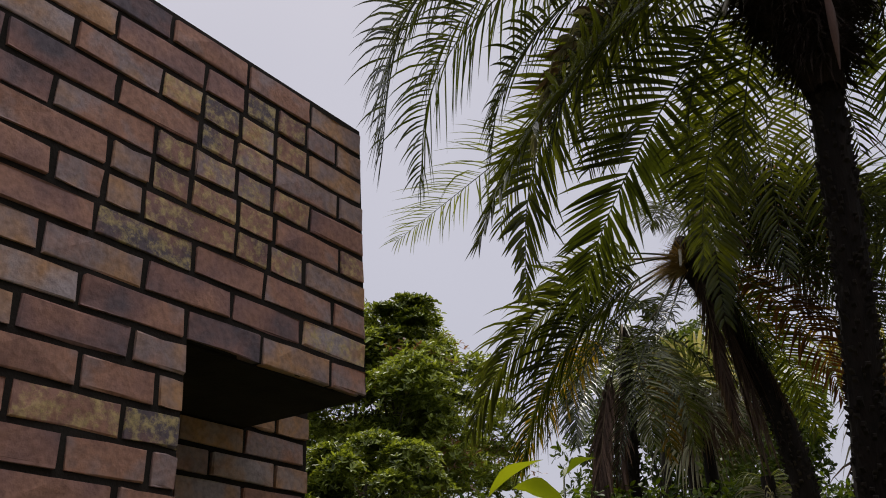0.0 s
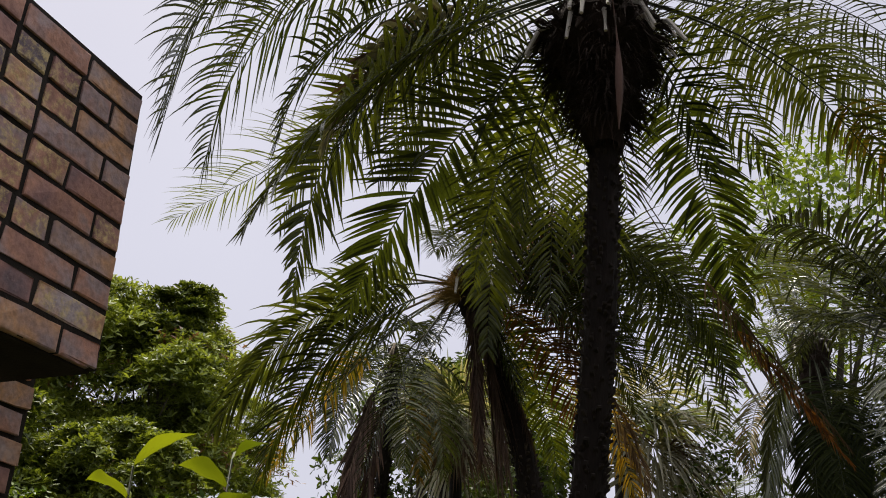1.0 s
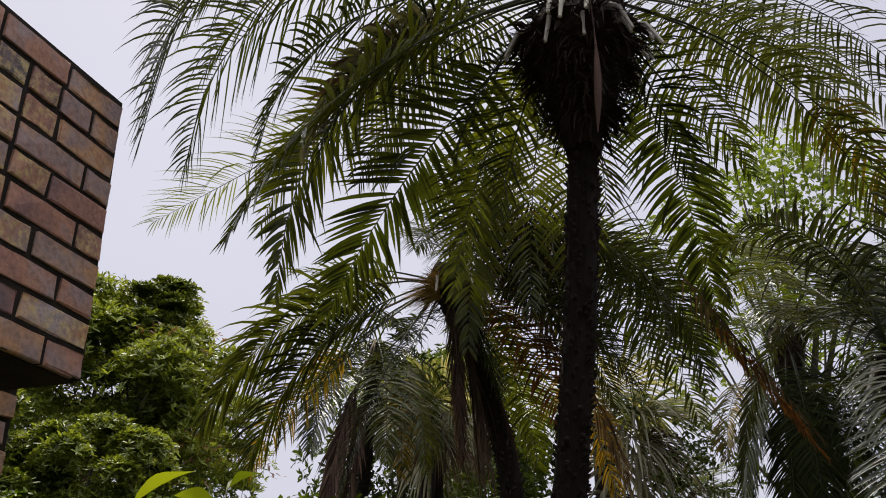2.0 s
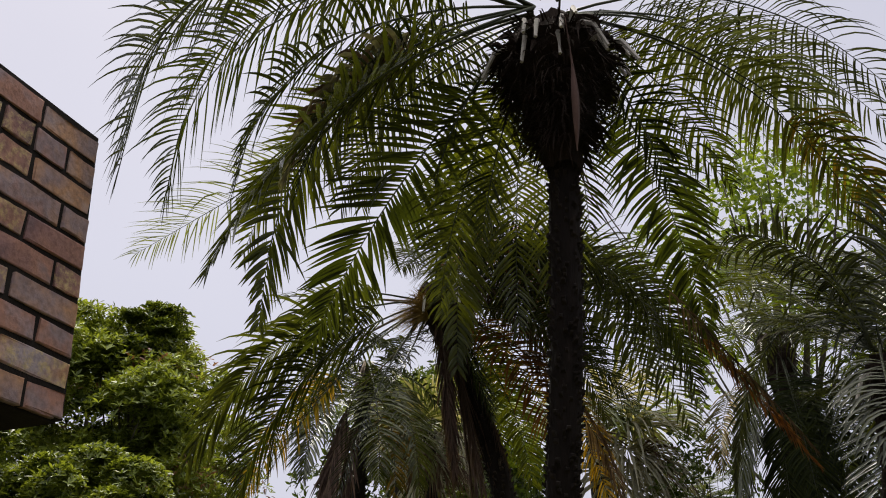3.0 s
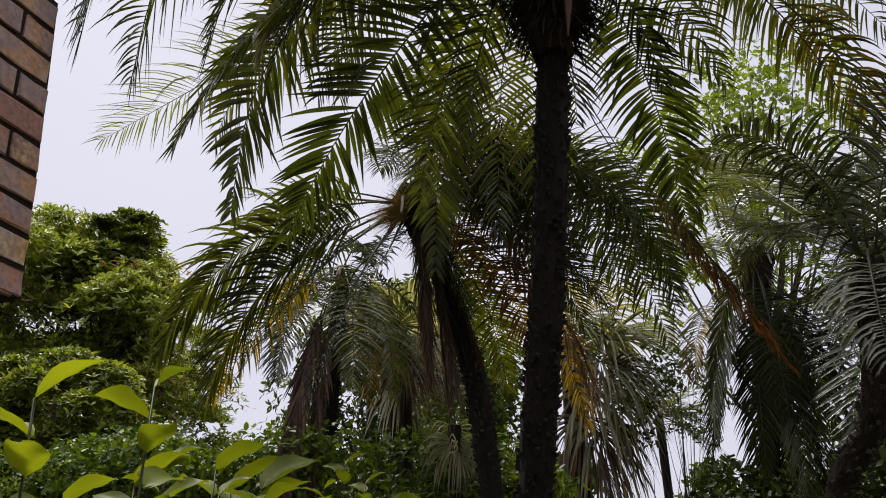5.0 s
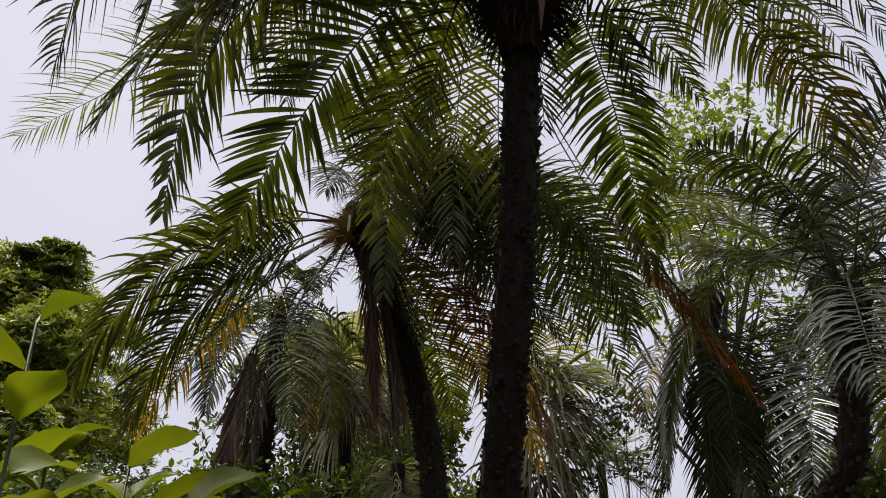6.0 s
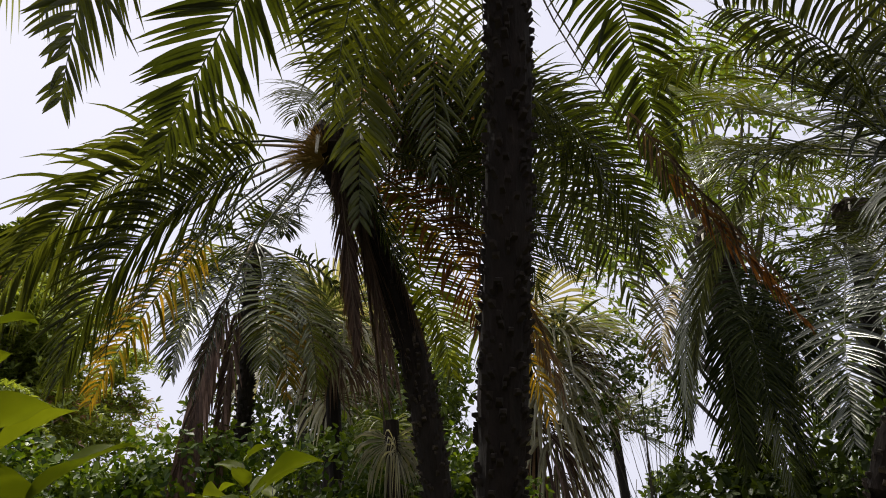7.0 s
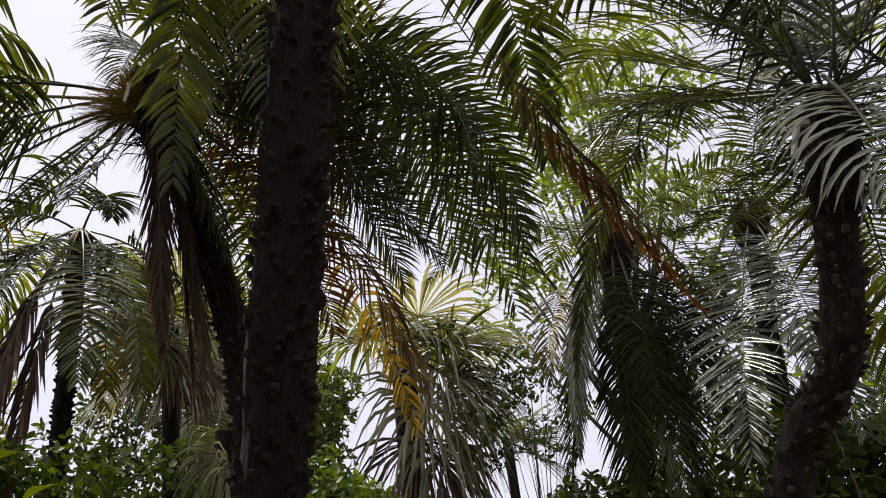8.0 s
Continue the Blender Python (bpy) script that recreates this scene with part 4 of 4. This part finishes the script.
# fronds of the shaded palm; most hanging ones have shade in their colour
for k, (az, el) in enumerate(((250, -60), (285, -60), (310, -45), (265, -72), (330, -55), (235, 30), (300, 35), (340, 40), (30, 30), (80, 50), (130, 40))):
    p4.frond(az, el, 1.35 + 0.15 * (k % 3), 26 if el < 0 else 85, 5, hang=0.9, size=0.36, width=0.012, count=66, material=M_SHADED if el < 0 else (M_DEEP, M_GREEN)[k % 2])
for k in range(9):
    p4.frond(190 + 37 * k, -62 - 5 * (k % 4), 1.5 + 0.16 * (k % 4), 22, 4, off=0.06, rise=-0.06 * (k % 3), hang=0.9, size=0.34, width=0.012, count=66, splay=50, tip=26, material=(M_SHADED, M_SHADED, M_DEEP)[k % 3])
p4.frond(215, -40, 1.7, 46, 0, off=0.06, material=M_SILVER, hang=0.8, size=0.3, width=0.011, count=60, splay=30, tip=16, twist=60)
p4.frond(200, -30, 1.3, 60, 0, off=0.06, material=M_YELLOW, hang=1.4, size=0.26, width=0.012, count=46, bare=0.5)
# fronds of the palm with long feathers
p6.frond(101, -37, 1.93, 40, -2, material=M_DEEP, size=0.4, hang=0.3, width=0.018, count=76)
p6.frond(215, -47, 1.95, 30, -2, material=M_DEEP, size=0.4, hang=0.3, width=0.018, count=76)
p6.frond(238, -38, 1.8, 40, 2, material=M_SILVER, size=0.36, hang=0.5, width=0.011, count=76)
p6.frond(246, -50, 1.9, 26, 2, material=M_DEEP, size=0.36, hang=0.5, width=0.012, count=76)
p6.frond(258, -18, 1.7, 62, 2, material=M_SILVER, size=0.36, hang=0.6, width=0.011, count=76)
p6.frond(66, 6, 1.46, 71, -28, material=M_SILVER, size=0.4, width=0.011)
for k, (az, el) in enumerate(((290, 0), (330, 20), (20, 35), (110, 40), (250, 55), (285, -45))):
    p6.frond(az, el, 1.7 + 0.15 * (k % 3), 80 + 8 * (k % 4), 5, hang=0.8, size=0.36, width=0.011, count=80, material=(M_SILVER, M_DEEP, M_GREEN)[k % 3])
# fronds of the palm behind the hedge
p5.frond(232, -36, 1.05, 48, -2, material=M_GREEN, size=0.27, hang=1.0, width=0.013, count=60, tip=40)
p5.frond(222, -34, 0.95, 60, 0, material=M_SHADED, size=0.24, hang=1.0, width=0.012, count=44, tip=40)
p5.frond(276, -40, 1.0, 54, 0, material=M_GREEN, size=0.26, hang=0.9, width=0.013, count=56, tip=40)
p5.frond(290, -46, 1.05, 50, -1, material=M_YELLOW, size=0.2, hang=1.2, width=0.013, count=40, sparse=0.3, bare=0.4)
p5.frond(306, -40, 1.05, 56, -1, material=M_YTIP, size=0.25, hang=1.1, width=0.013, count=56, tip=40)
p5.frond(340, -20, 0.95, 80, 4, material=M_SHADED, size=0.24, hang=1.0, width=0.012, count=46)
p5.frond(210, 20, 0.5, 120, 3, material=M_SHADED, size=0.2, hang=1.0, width=0.012, count=40)
p5.frond(290, 40, 0.45, 130, 3, material=M_SHADED, size=0.2, hang=1.0, width=0.012, count=40)
for az, el, dr, ln in ((248, -52, 34, 1.9), (242, -55, 31, 2.0), (254, -58, 28, 1.8), (246, -50, 36, 1.7)):
    p5.frond(az, el, ln, dr, 0, material=M_DEAD, stem=M_DRYSTEM, hang=0.7, limp=0.6, size=0.26, count=50, width=0.012, splay=17, tip=7, bare=0.3, sparse=0.15, label="dead brown hanging frond")
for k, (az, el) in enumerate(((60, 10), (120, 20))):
    p5.frond(az, el, 0.8 + 0.1 * (k % 3), 100 + 8 * (k % 4), 5, hang=0.9, size=0.24, width=0.012, count=44, material=(M_SHADED, M_LIME)[k % 2])


# ---- fan palms ----
def fan_leaf(palm, root, az, el, stalk, radius, material, seed, spread=290, segs=46, sag=0.5, stem=None, label="", single=False):
    """A fan: a stalk and a pleated blade of many narrow segments that part towards their tips."""
    rnd = random.Random(seed)
    a = radians(az)
    out = Vector((math.cos(a), math.sin(a), 0))
    d = (out * math.cos(radians(el)) + Vector((0, 0, math.sin(radians(el))))).normalized()
    hub = Vector(root) + d * stalk - Vector((0, 0, stalk * 0.15))
    v, f = tube([root, Vector(root) + d * stalk * 0.5, hub], [0.012, 0.009, 0.006], 5)
    rib = piece("fan_leaf", mesh_of("fan_leaf", v, f, stem or M_PETIOLE, True), palm, label)
    side = Vector((-out.y, out.x, 0))
    nose = (d - Vector((0, 0, 0.35))).normalized()
    up = side.cross(nose) * -1
    verts, faces = [], []
    for k in range(segs):
        w = radians(-spread / 2 + spread * k / (segs - 1))
        w += rnd.uniform(-0.07, 0.07)
        g = (nose * math.cos(w) + side * math.sin(w) + up * rnd.uniform(-0.12, 0.3)).normalized()
        t = (side * math.cos(w) - nose * math.sin(w)).normalized()
        ln = radius * rnd.uniform(0.85, 1.08) * (0.8 + 0.2 * math.cos(w / 2))
        half = radius * radians(spread / segs) * rnd.uniform(0.13, 0.24)
        drop = sag * rnd.uniform(0.5, 2.2)
        b = len(verts)
        p = hub.copy()
        n = 6
        for i in range(n + 1):
            q = i / n
            wd = half * (0.1 + 1.9 * q if q < 0.5 else 2.1 * (1 - q) + 0.02)
            h = (g + Vector((0, 0, -1)) * drop * max(0, q - 0.25) ** 1.2 * 1.8).normalized()
            lift = up * (half * 0.5 if q < 0.75 else 0.1 * half)
            verts += [p - t * wd, p + lift * min(1, q * 3), p + t * wd]
            p = p + h * ln / n
        for i in range(n):
            for c in (0, 1):
                faces.append((b + 3 * i + c, b + 3 * i + c + 1, b + 3 * i + c + 4, b + 3 * i + c + 3))
    if single:
        one = faces[:2 * n]
        for k in range(segs):
            piece("segment", mesh_of("segment", verts[3 * (n + 1) * k:3 * (n + 1) * (k + 1)], one, material, True), rib)
    else:
        piece("blade", mesh_of("blade", verts, faces, material, True), rib, "", "stuff")


def fan_palm(base, crown, fans, seed, label, height_r=0.07):
    e = tagged(new("fan_palm"), label, "fan palm", "fan palms in the garden")
    e.location = base
    c = Vector(crown) - Vector(base)
    v, f = tube([(0, 0, -0.05), c * 0.5 + Vector((0.03, 0, 0)), c], [height_r * 1.2, height_r, height_r], 12, seed, 0.15)
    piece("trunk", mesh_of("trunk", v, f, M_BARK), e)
    for k, (az, el, stalk, radius, sag, dry) in enumerate(fans):
        fan_leaf(e, c, az, el, stalk, radius, (M_FAN, M_FANDRY, M_DEAD)[dry], seed * 50 + k, sag=sag, spread=(290, 250, 170)[dry], stem=M_DRYSTEM if dry else None,
                 label=("", "pale drying fan leaf", "dead brown folded fan leaf")[dry], single=seed in (61, 64) and k < 8)


fan_palm((3.1, 8.4, 0), (3.05, 8.2, 3.76), ((312, 8, 0.35, 0.85, 0.8, 1), (345, 18, 0.4, 0.85, 0.8, 0), (330, -16, 0.35, 0.9, 1.1, 1), (298, -28, 0.4, 0.9, 1.4, 1), (350, -24, 0.4, 0.9, 1.4, 2),
         (320, -44, 0.45, 0.95, 1.8, 1), (340, -60, 0.6, 0.95, 2.4, 1), (285, -54, 0.5, 0.95, 2.2, 1), (308, -70, 0.8, 0.95, 2.6, 1), (325, -76, 1.0, 0.95, 2.6, 2), (270, -66, 0.7, 0.95, 2.4, 2), (240, 10, 0.4, 0.85, 0.9, 0), (200, 25, 0.4, 0.85, 0.8, 0), (20, 25, 0.4, 0.85, 0.8, 0), (280, 40, 0.4, 0.8, 0.8, 1)), 61,
         "fan palm with a skirt of pale dry fans", 0.1)
fan_palm((1.6, 9.4, 0), (1.55, 9.25, 4.1), ((260, 30, 0.4, 0.62, 0.6, 0), (225, 10, 0.4, 0.62, 0.8, 1), (290, 5, 0.5, 0.65, 0.9, 0), (250, -30, 0.5, 0.7, 1.6, 1), (200, -25, 0.55, 0.7, 1.5, 1), (310, -30, 0.55, 0.7, 1.5, 1),
         (275, -60, 0.6, 0.7, 2.0, 1), (340, 20, 0.5, 0.62, 0.7, 0), (180, 30, 0.5, 0.62, 0.7, 0), (100, 40, 0.5, 0.62, 0.6, 0)), 62,
         "small fan palm with pale drooping fans")
fan_palm((5.0, 10.6, 0), (4.86, 10.5, 3.58), ((340, 20, 0.2, 0.62, 0.15, 0), (10, 45, 0.3, 0.6, 0.2, 0), (300, 0, 0.25, 0.6, 0.3, 0), (330, -25, 0.3, 0.6, 0.4, 0), (90, 60, 0.3, 0.6, 0.3, 0)), 63,
         "low fan palm with stiff green fans", 0.05)
fan_palm((1.2, 5.92, 0), (1.15, 5.8, 3.05), ((252, -42, 0.12, 0.4, 0.9, 1), (225, 55, 0.12, 0.46, 0.8, 0), (285, 62, 0.12, 0.46, 0.8, 1), (200, 5, 0.14, 0.36, 1.4, 1), (305, -8, 0.14, 0.38, 1.2, 1), (275, -62, 0.15, 0.42, 1.8, 2), (310, -58, 0.15, 0.42, 1.8, 2), (100, 40, 0.15, 0.4, 0.8, 0)), 64,
         "fan palm with pale hanging fans behind the hedge", 0.04)
fan_palm((1.34, 5.1, 0), (1.31, 5.0, 2.36), ((262, -80, 0.08, 0.3, 2.6, 1), (330, -78, 0.12, 0.3, 2.6, 1), (80, 10, 0.1, 0.26, 1.4, 0)), 65,
         "low fan palm with pale folded fans", 0.035)


# ---- broadleaf trees, hedge and shrub ----
def scatter_leaves(rnd, centres, radii, per, size, ratio, tuft, curl=0.25, flat=0.7, dome=0.0):
    """Rosettes of leaves on the shells of clumps. dome: how far they keep to the upper side."""
    verts = []
    for c, r in zip(centres, radii):
        m = max(4, int(per * (r / np.mean(radii)) ** 2))
        d = unit(rnd.normal(size=(m, 3)) + np.array([0, 0, 0.25 + dome]))
        root = c + d * (r * rnd.uniform(0.6, 1.05, (m, 1))) * np.array([1, 1, flat])
        aim = unit(d * 0.6 + np.array([0, 0, 0.3 + 0.5 * dome]) + rnd.normal(0, 0.25, (m, 3)))
        e1 = unit(np.cross(aim, rnd.normal(size=(m, 3))))
        e2 = np.cross(aim, e1)
        for q in range(tuft):
            a = 2.4 * q + rnd.uniform(-0.5, 0.5, (m, 1))
            g = unit(e1 * np.cos(a) + e2 * np.sin(a) + aim * rnd.uniform(0.1, 1.0, (m, 1)))
            sd = unit(np.cross(g, aim) + rnd.normal(0, 0.25, (m, 3)))
            nv = np.cross(sd, g)
            ln = size * rnd.uniform(0.6, 1.25, (m, 1))
            w = ln * ratio * 0.5
            tip = root + g * ln - nv * ln * curl * 0.5
            verts.append(np.stack([root, root + g * ln * 0.3 + sd * w * 0.85, root + g * ln * 0.68 + sd * w * 0.8, tip,
                                   root + g * ln * 0.68 - sd * w * 0.8, root + g * ln * 0.3 - sd * w * 0.85], 1).reshape(-1, 3))
    v = np.concatenate(verts)
    b = np.arange(len(v) // 6) * 6
    f = np.concatenate([np.c_[b, b + 1, b + 2, b + 3], np.c_[b, b + 3, b + 4, b + 5]])
    return v, f


def broadleaf_tree(name, base, top, spread, clumps, per, size, material, seed, label, ratio=0.42, trunk_r=0.12, low=0.35, tuft=2, second=None, flat=0.75, dome=0.0, lump=(0.24, 0.42), category="tree"):
    rnd = np.random.RandomState(seed)
    base = Vector(base)
    e = new(name)
    e.location = base
    tagged(e, label, category, "broadleaf trees round the garden")
    height = top
    centres, radii, limbs = [], [], []
    for k in range(clumps):
        u = (k + 0.5) / clumps
        a = k * 2.39996 + rnd.uniform(-0.4, 0.4)
        z = height * (low + (0.93 - low) * u)
        rr = spread * math.sqrt(max(0.08, 1 - (abs(u - 0.35) / 0.68) ** 2)) * rnd.uniform(0.45, 1.0)
        centres.append(np.array([math.cos(a) * rr, math.sin(a) * rr, z]))
        radii.append(spread * rnd.uniform(*lump))
    v, f = tube([(0, 0, -0.05), (0.03, 0.02, height * 0.3), (-0.03, 0.03, height * 0.6), (0, 0, height * 0.85)], [trunk_r, trunk_r * 0.8, trunk_r * 0.5, trunk_r * 0.15], 9, seed, 0.15)
    piece("trunk", mesh_of("trunk", v, f, M_WOOD, True), e)
    for c in [c for c in centres if c[2] > height * 0.45][::max(1, clumps // 16)]:
        p = Vector((0, 0, max(0.3, c[2] * 0.6)))
        m = p.lerp(Vector(c), 0.55) + Vector((0, 0, -0.1))
        v, f = tube([p, m, Vector(c)], [trunk_r * 0.22, trunk_r * 0.14, trunk_r * 0.05], 5)
        piece("limb", mesh_of("limb", v, f, M_WOOD, True), e)
    v, f = scatter_leaves(rnd, centres, radii, per, size, ratio, tuft, flat=flat, dome=dome)
    piece("crown", ribbon_mesh("crown", v, f, material), e)
    if second:
        v, f = scatter_leaves(rnd, centres[::4], [r * 1.04 for r in radii[::4]], per // 3, size, ratio, 3, flat=flat, dome=dome)
        piece("young_foliage", ribbon_mesh("young_foliage", v, f, second), e, "reddish young leaves")
    return e


broadleaf_tree("garden_tree", (-2.6, 13.3, 0), 6.55, 2.9, 230, 170, 0.1, M_TREE, 31, "rounded broadleaf tree with tufted bright green leaves", second=M_TREERED, low=0.1, tuft=5, dome=1.25, ratio=0.34, flat=0.75, lump=(0.13, 0.24))
broadleaf_tree("garden_tree", (-1.75, 12.4, 0), 6.75, 0.75, 22, 170, 0.09, M_TREE, 32, "slender broadleaf tree with tufted green leaves", low=0.6, tuft=6, dome=1.5, ratio=0.36, flat=0.6, lump=(0.4, 0.6))
broadleaf_tree("garden_tree", (-1.75, 9.8, 0), 3.95, 1.2, 80, 190, 0.08, M_TREE, 38, "low rounded tree with tufted bright green leaves", low=0.2, tuft=5, dome=1.25, ratio=0.34, flat=0.7, lump=(0.18, 0.3))
broadleaf_tree("garden_tree", (-2.9, 9.2, 0), 4.3, 1.1, 60, 190, 0.08, M_TREE, 39, "low rounded tree with tufted bright green leaves", low=0.2, tuft=5, dome=1.25, ratio=0.34, flat=0.7, lump=(0.18, 0.3))
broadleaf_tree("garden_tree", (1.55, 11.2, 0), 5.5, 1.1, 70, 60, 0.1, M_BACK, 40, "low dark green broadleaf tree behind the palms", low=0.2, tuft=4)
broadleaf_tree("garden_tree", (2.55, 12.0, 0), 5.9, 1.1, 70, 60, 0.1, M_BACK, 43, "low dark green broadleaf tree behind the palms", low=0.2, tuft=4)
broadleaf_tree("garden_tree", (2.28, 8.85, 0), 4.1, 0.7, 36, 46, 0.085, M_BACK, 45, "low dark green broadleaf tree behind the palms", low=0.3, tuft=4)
broadleaf_tree("garden_tree", (5.4, 8.7, 0), 7.6, 1.5, 30, 70, 0.078, M_BRIGHT, 33, "open broadleaf tree with light green leaves", low=0.6, ratio=0.55, tuft=4)
broadleaf_tree("garden_tree", (8.4, 10.0, 0), 4.9, 2.2, 44, 30, 0.15, M_BACK, 34, "leafy green broadleaf tree", low=0.2, tuft=3)
broadleaf_tree("garden_tree", (8.6, 6.4, 0), 5.4, 2.2, 40, 26, 0.15, M_BRIGHT, 35, "leafy light green broadleaf tree", low=0.2, tuft=3)
broadleaf_tree("garden_tree", (6.6, 4.0, 0), 5.8, 1.5, 30, 24, 0.14, M_BACK, 36, "leafy green broadleaf tree", low=0.2, tuft=3)
broadleaf_tree("garden_tree", (3.78, 7.5, 0), 3.85, 0.42, 16, 34, 0.05, M_BACK, 37, "small thin broadleaf tree with dark green leaves", low=0.72, tuft=2, ratio=0.6, trunk_r=0.02, lump=(0.25, 0.45))


def hedge(name, a, b, z, deep, seed, material, label, per=90, size=0.075, clumps=60):
    rnd = np.random.RandomState(seed)
    a, b = np.array(a, float), np.array(b, float)
    c, r = [], []
    across = unit(np.array([-(b - a)[1], (b - a)[0], 0.0]))
    for k in range(clumps):
        q = rnd.random()
        h = z * rnd.uniform(0.25, 0.93)
        c.append(a + (b - a) * q + across * deep * rnd.uniform(-0.5, 0.5) + np.array([0, 0, h]))
        r.append(rnd.uniform(0.18, 0.32))
    v, f = scatter_leaves(rnd, c, r, per, size, 0.62, 2)
    e = new(name)
    tagged(e, label, "hedge")
    piece("foliage", ribbon_mesh("foliage", v, f, material), e, "", "stuff")
    sv, sf = [], []
    for k in range(24):
        q = k / 23
        p = Vector(a + (b - a) * q + across * deep * rnd.uniform(-0.3, 0.3))
        v, f = tube([p + Vector((0, 0, -0.05)), p + Vector((rnd.uniform(-0.1, 0.1), rnd.uniform(-0.1, 0.1), z * 0.5)), p + Vector((rnd.uniform(-0.25, 0.25), rnd.uniform(-0.2, 0.2), z * 0.9))], [0.014, 0.01, 0.004], 5)
        n = len(sv)
        sv += v
        sf += [tuple(i + n for i in w) for w in f]
    piece("undergrowth", mesh_of("undergrowth", sv, sf, M_WOOD, True), e, "", "stuff")


hedge("vine_hedge", (-1.3, 5.5, 0), (1.85, 5.35, 0), 2.42, 0.6, 41, M_VINE, "tangled green vines over a hedge", clumps=200, per=230, size=0.042)
hedge("hedge", (3.6, 11.6, 0), (10.5, 11.8, 0), 3.45, 1.0, 42, M_BACK, "dark green clipped shrubs in the distance", clumps=110, per=70, size=0.11)


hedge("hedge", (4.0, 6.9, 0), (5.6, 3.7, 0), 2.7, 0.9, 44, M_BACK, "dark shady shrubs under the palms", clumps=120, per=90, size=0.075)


def shrub(base, stems, seed, big=1.0):
    """A shrub close by: upright stems with broad soft leaves, each a part."""
    rnd = random.Random(seed)
    e = new("shrub")
    e.location = base
    tagged(e, "young shrub with broad yellow-green leaves", "shrub")
    def leaf(p, d, ln, wd, roll):
        d = d.normalized()
        sd = d.cross(Vector((0, 0, 1))).normalized()
        sd = Matrix.Rotation(roll, 3, d) @ sd
        nv = sd.cross(d)
        verts, faces = [], []
        k = 8
        for i in range(k + 1):
            q = i / k
            w = wd * 0.5 * math.sin(math.pi * min(1, q ** 0.8)) ** 0.75 * (1 if q < 1 else 0)
            c = p + d * ln * q - Vector((0, 0, 1)) * ln * 0.28 * q * q
            wave = 0.06 * wd * math.sin(q * 9 + roll * 5)
            verts += [c - sd * w + nv * (w * 0.35 + wave), c - sd * w * 0.5 + nv * w * 0.1, c, c + sd * w * 0.5 + nv * w * 0.1, c + sd * w + nv * (w * 0.35 - wave)]
        for i in range(k):
            for c in range(4):
                a = i * 5 + c
                faces.append((a, a + 1, a + 6, a + 5))
        piece("leaf", mesh_of("leaf", verts, faces, M_SHRUB, True), e)
    for x, y, top in stems:
        p0 = Vector((x * 0.4, y * 0.4, -0.05))
        p2 = Vector((x, y, top))
        p1_ = p0.lerp(p2, 0.6) + Vector((rnd.uniform(-0.03, 0.03), rnd.uniform(-0.03, 0.03), 0))
        v, f = tube([p0, p1_, p2], [0.0036, 0.0024, 0.0012], 6)
        piece("stem", mesh_of("stem", v, f, M_PETIOLE, True), e)
        for k in range(12):
            q = 1 - k * 0.018
            c = p0.lerp(p2, q) if q < 1 else p2
            a = k * 2.4 + rnd.uniform(-0.4, 0.4)
            el = 0.9 - k * 0.13
            leaf(c, Vector((math.cos(a), math.sin(a), el)), big * rnd.uniform(0.042, 0.082), big * rnd.uniform(0.024, 0.04), rnd.uniform(-0.5, 0.5))


shrub((0.2, 0.98, 0), ((-0.043, -0.148, 1.592), (0.03, -0.02, 1.632), (0.036, 0.066, 1.572), (0.081, 0.187, 1.586), (0.01, 0.07, 1.552), (0.09, 0.105, 1.55), (0.03, 0.12, 1.54), (-0.05, 0.05, 1.532), (-0.23, -0.09, 1.585)), 51)
shrub((0.5, 2.1, 0), ((0.08, 0.0, 1.62), (0.09, 0.12, 1.635), (-0.12, -0.3, 1.57), (-0.17, -0.55, 1.61), (-0.18, -0.66, 1.565), (0.2, 0.1, 1.58), (-0.22, -0.38, 1.63), (-0.18, -0.36, 1.6), (-0.15, -0.28, 1.62)), 52, 1.9)
shrub((0.66, 3.72, 0), ((-0.03, 0.02, 1.96), (0.06, 0.08, 1.9), (-0.1, 0.1, 1.88)), 53, 1.7)

lay_bricks()
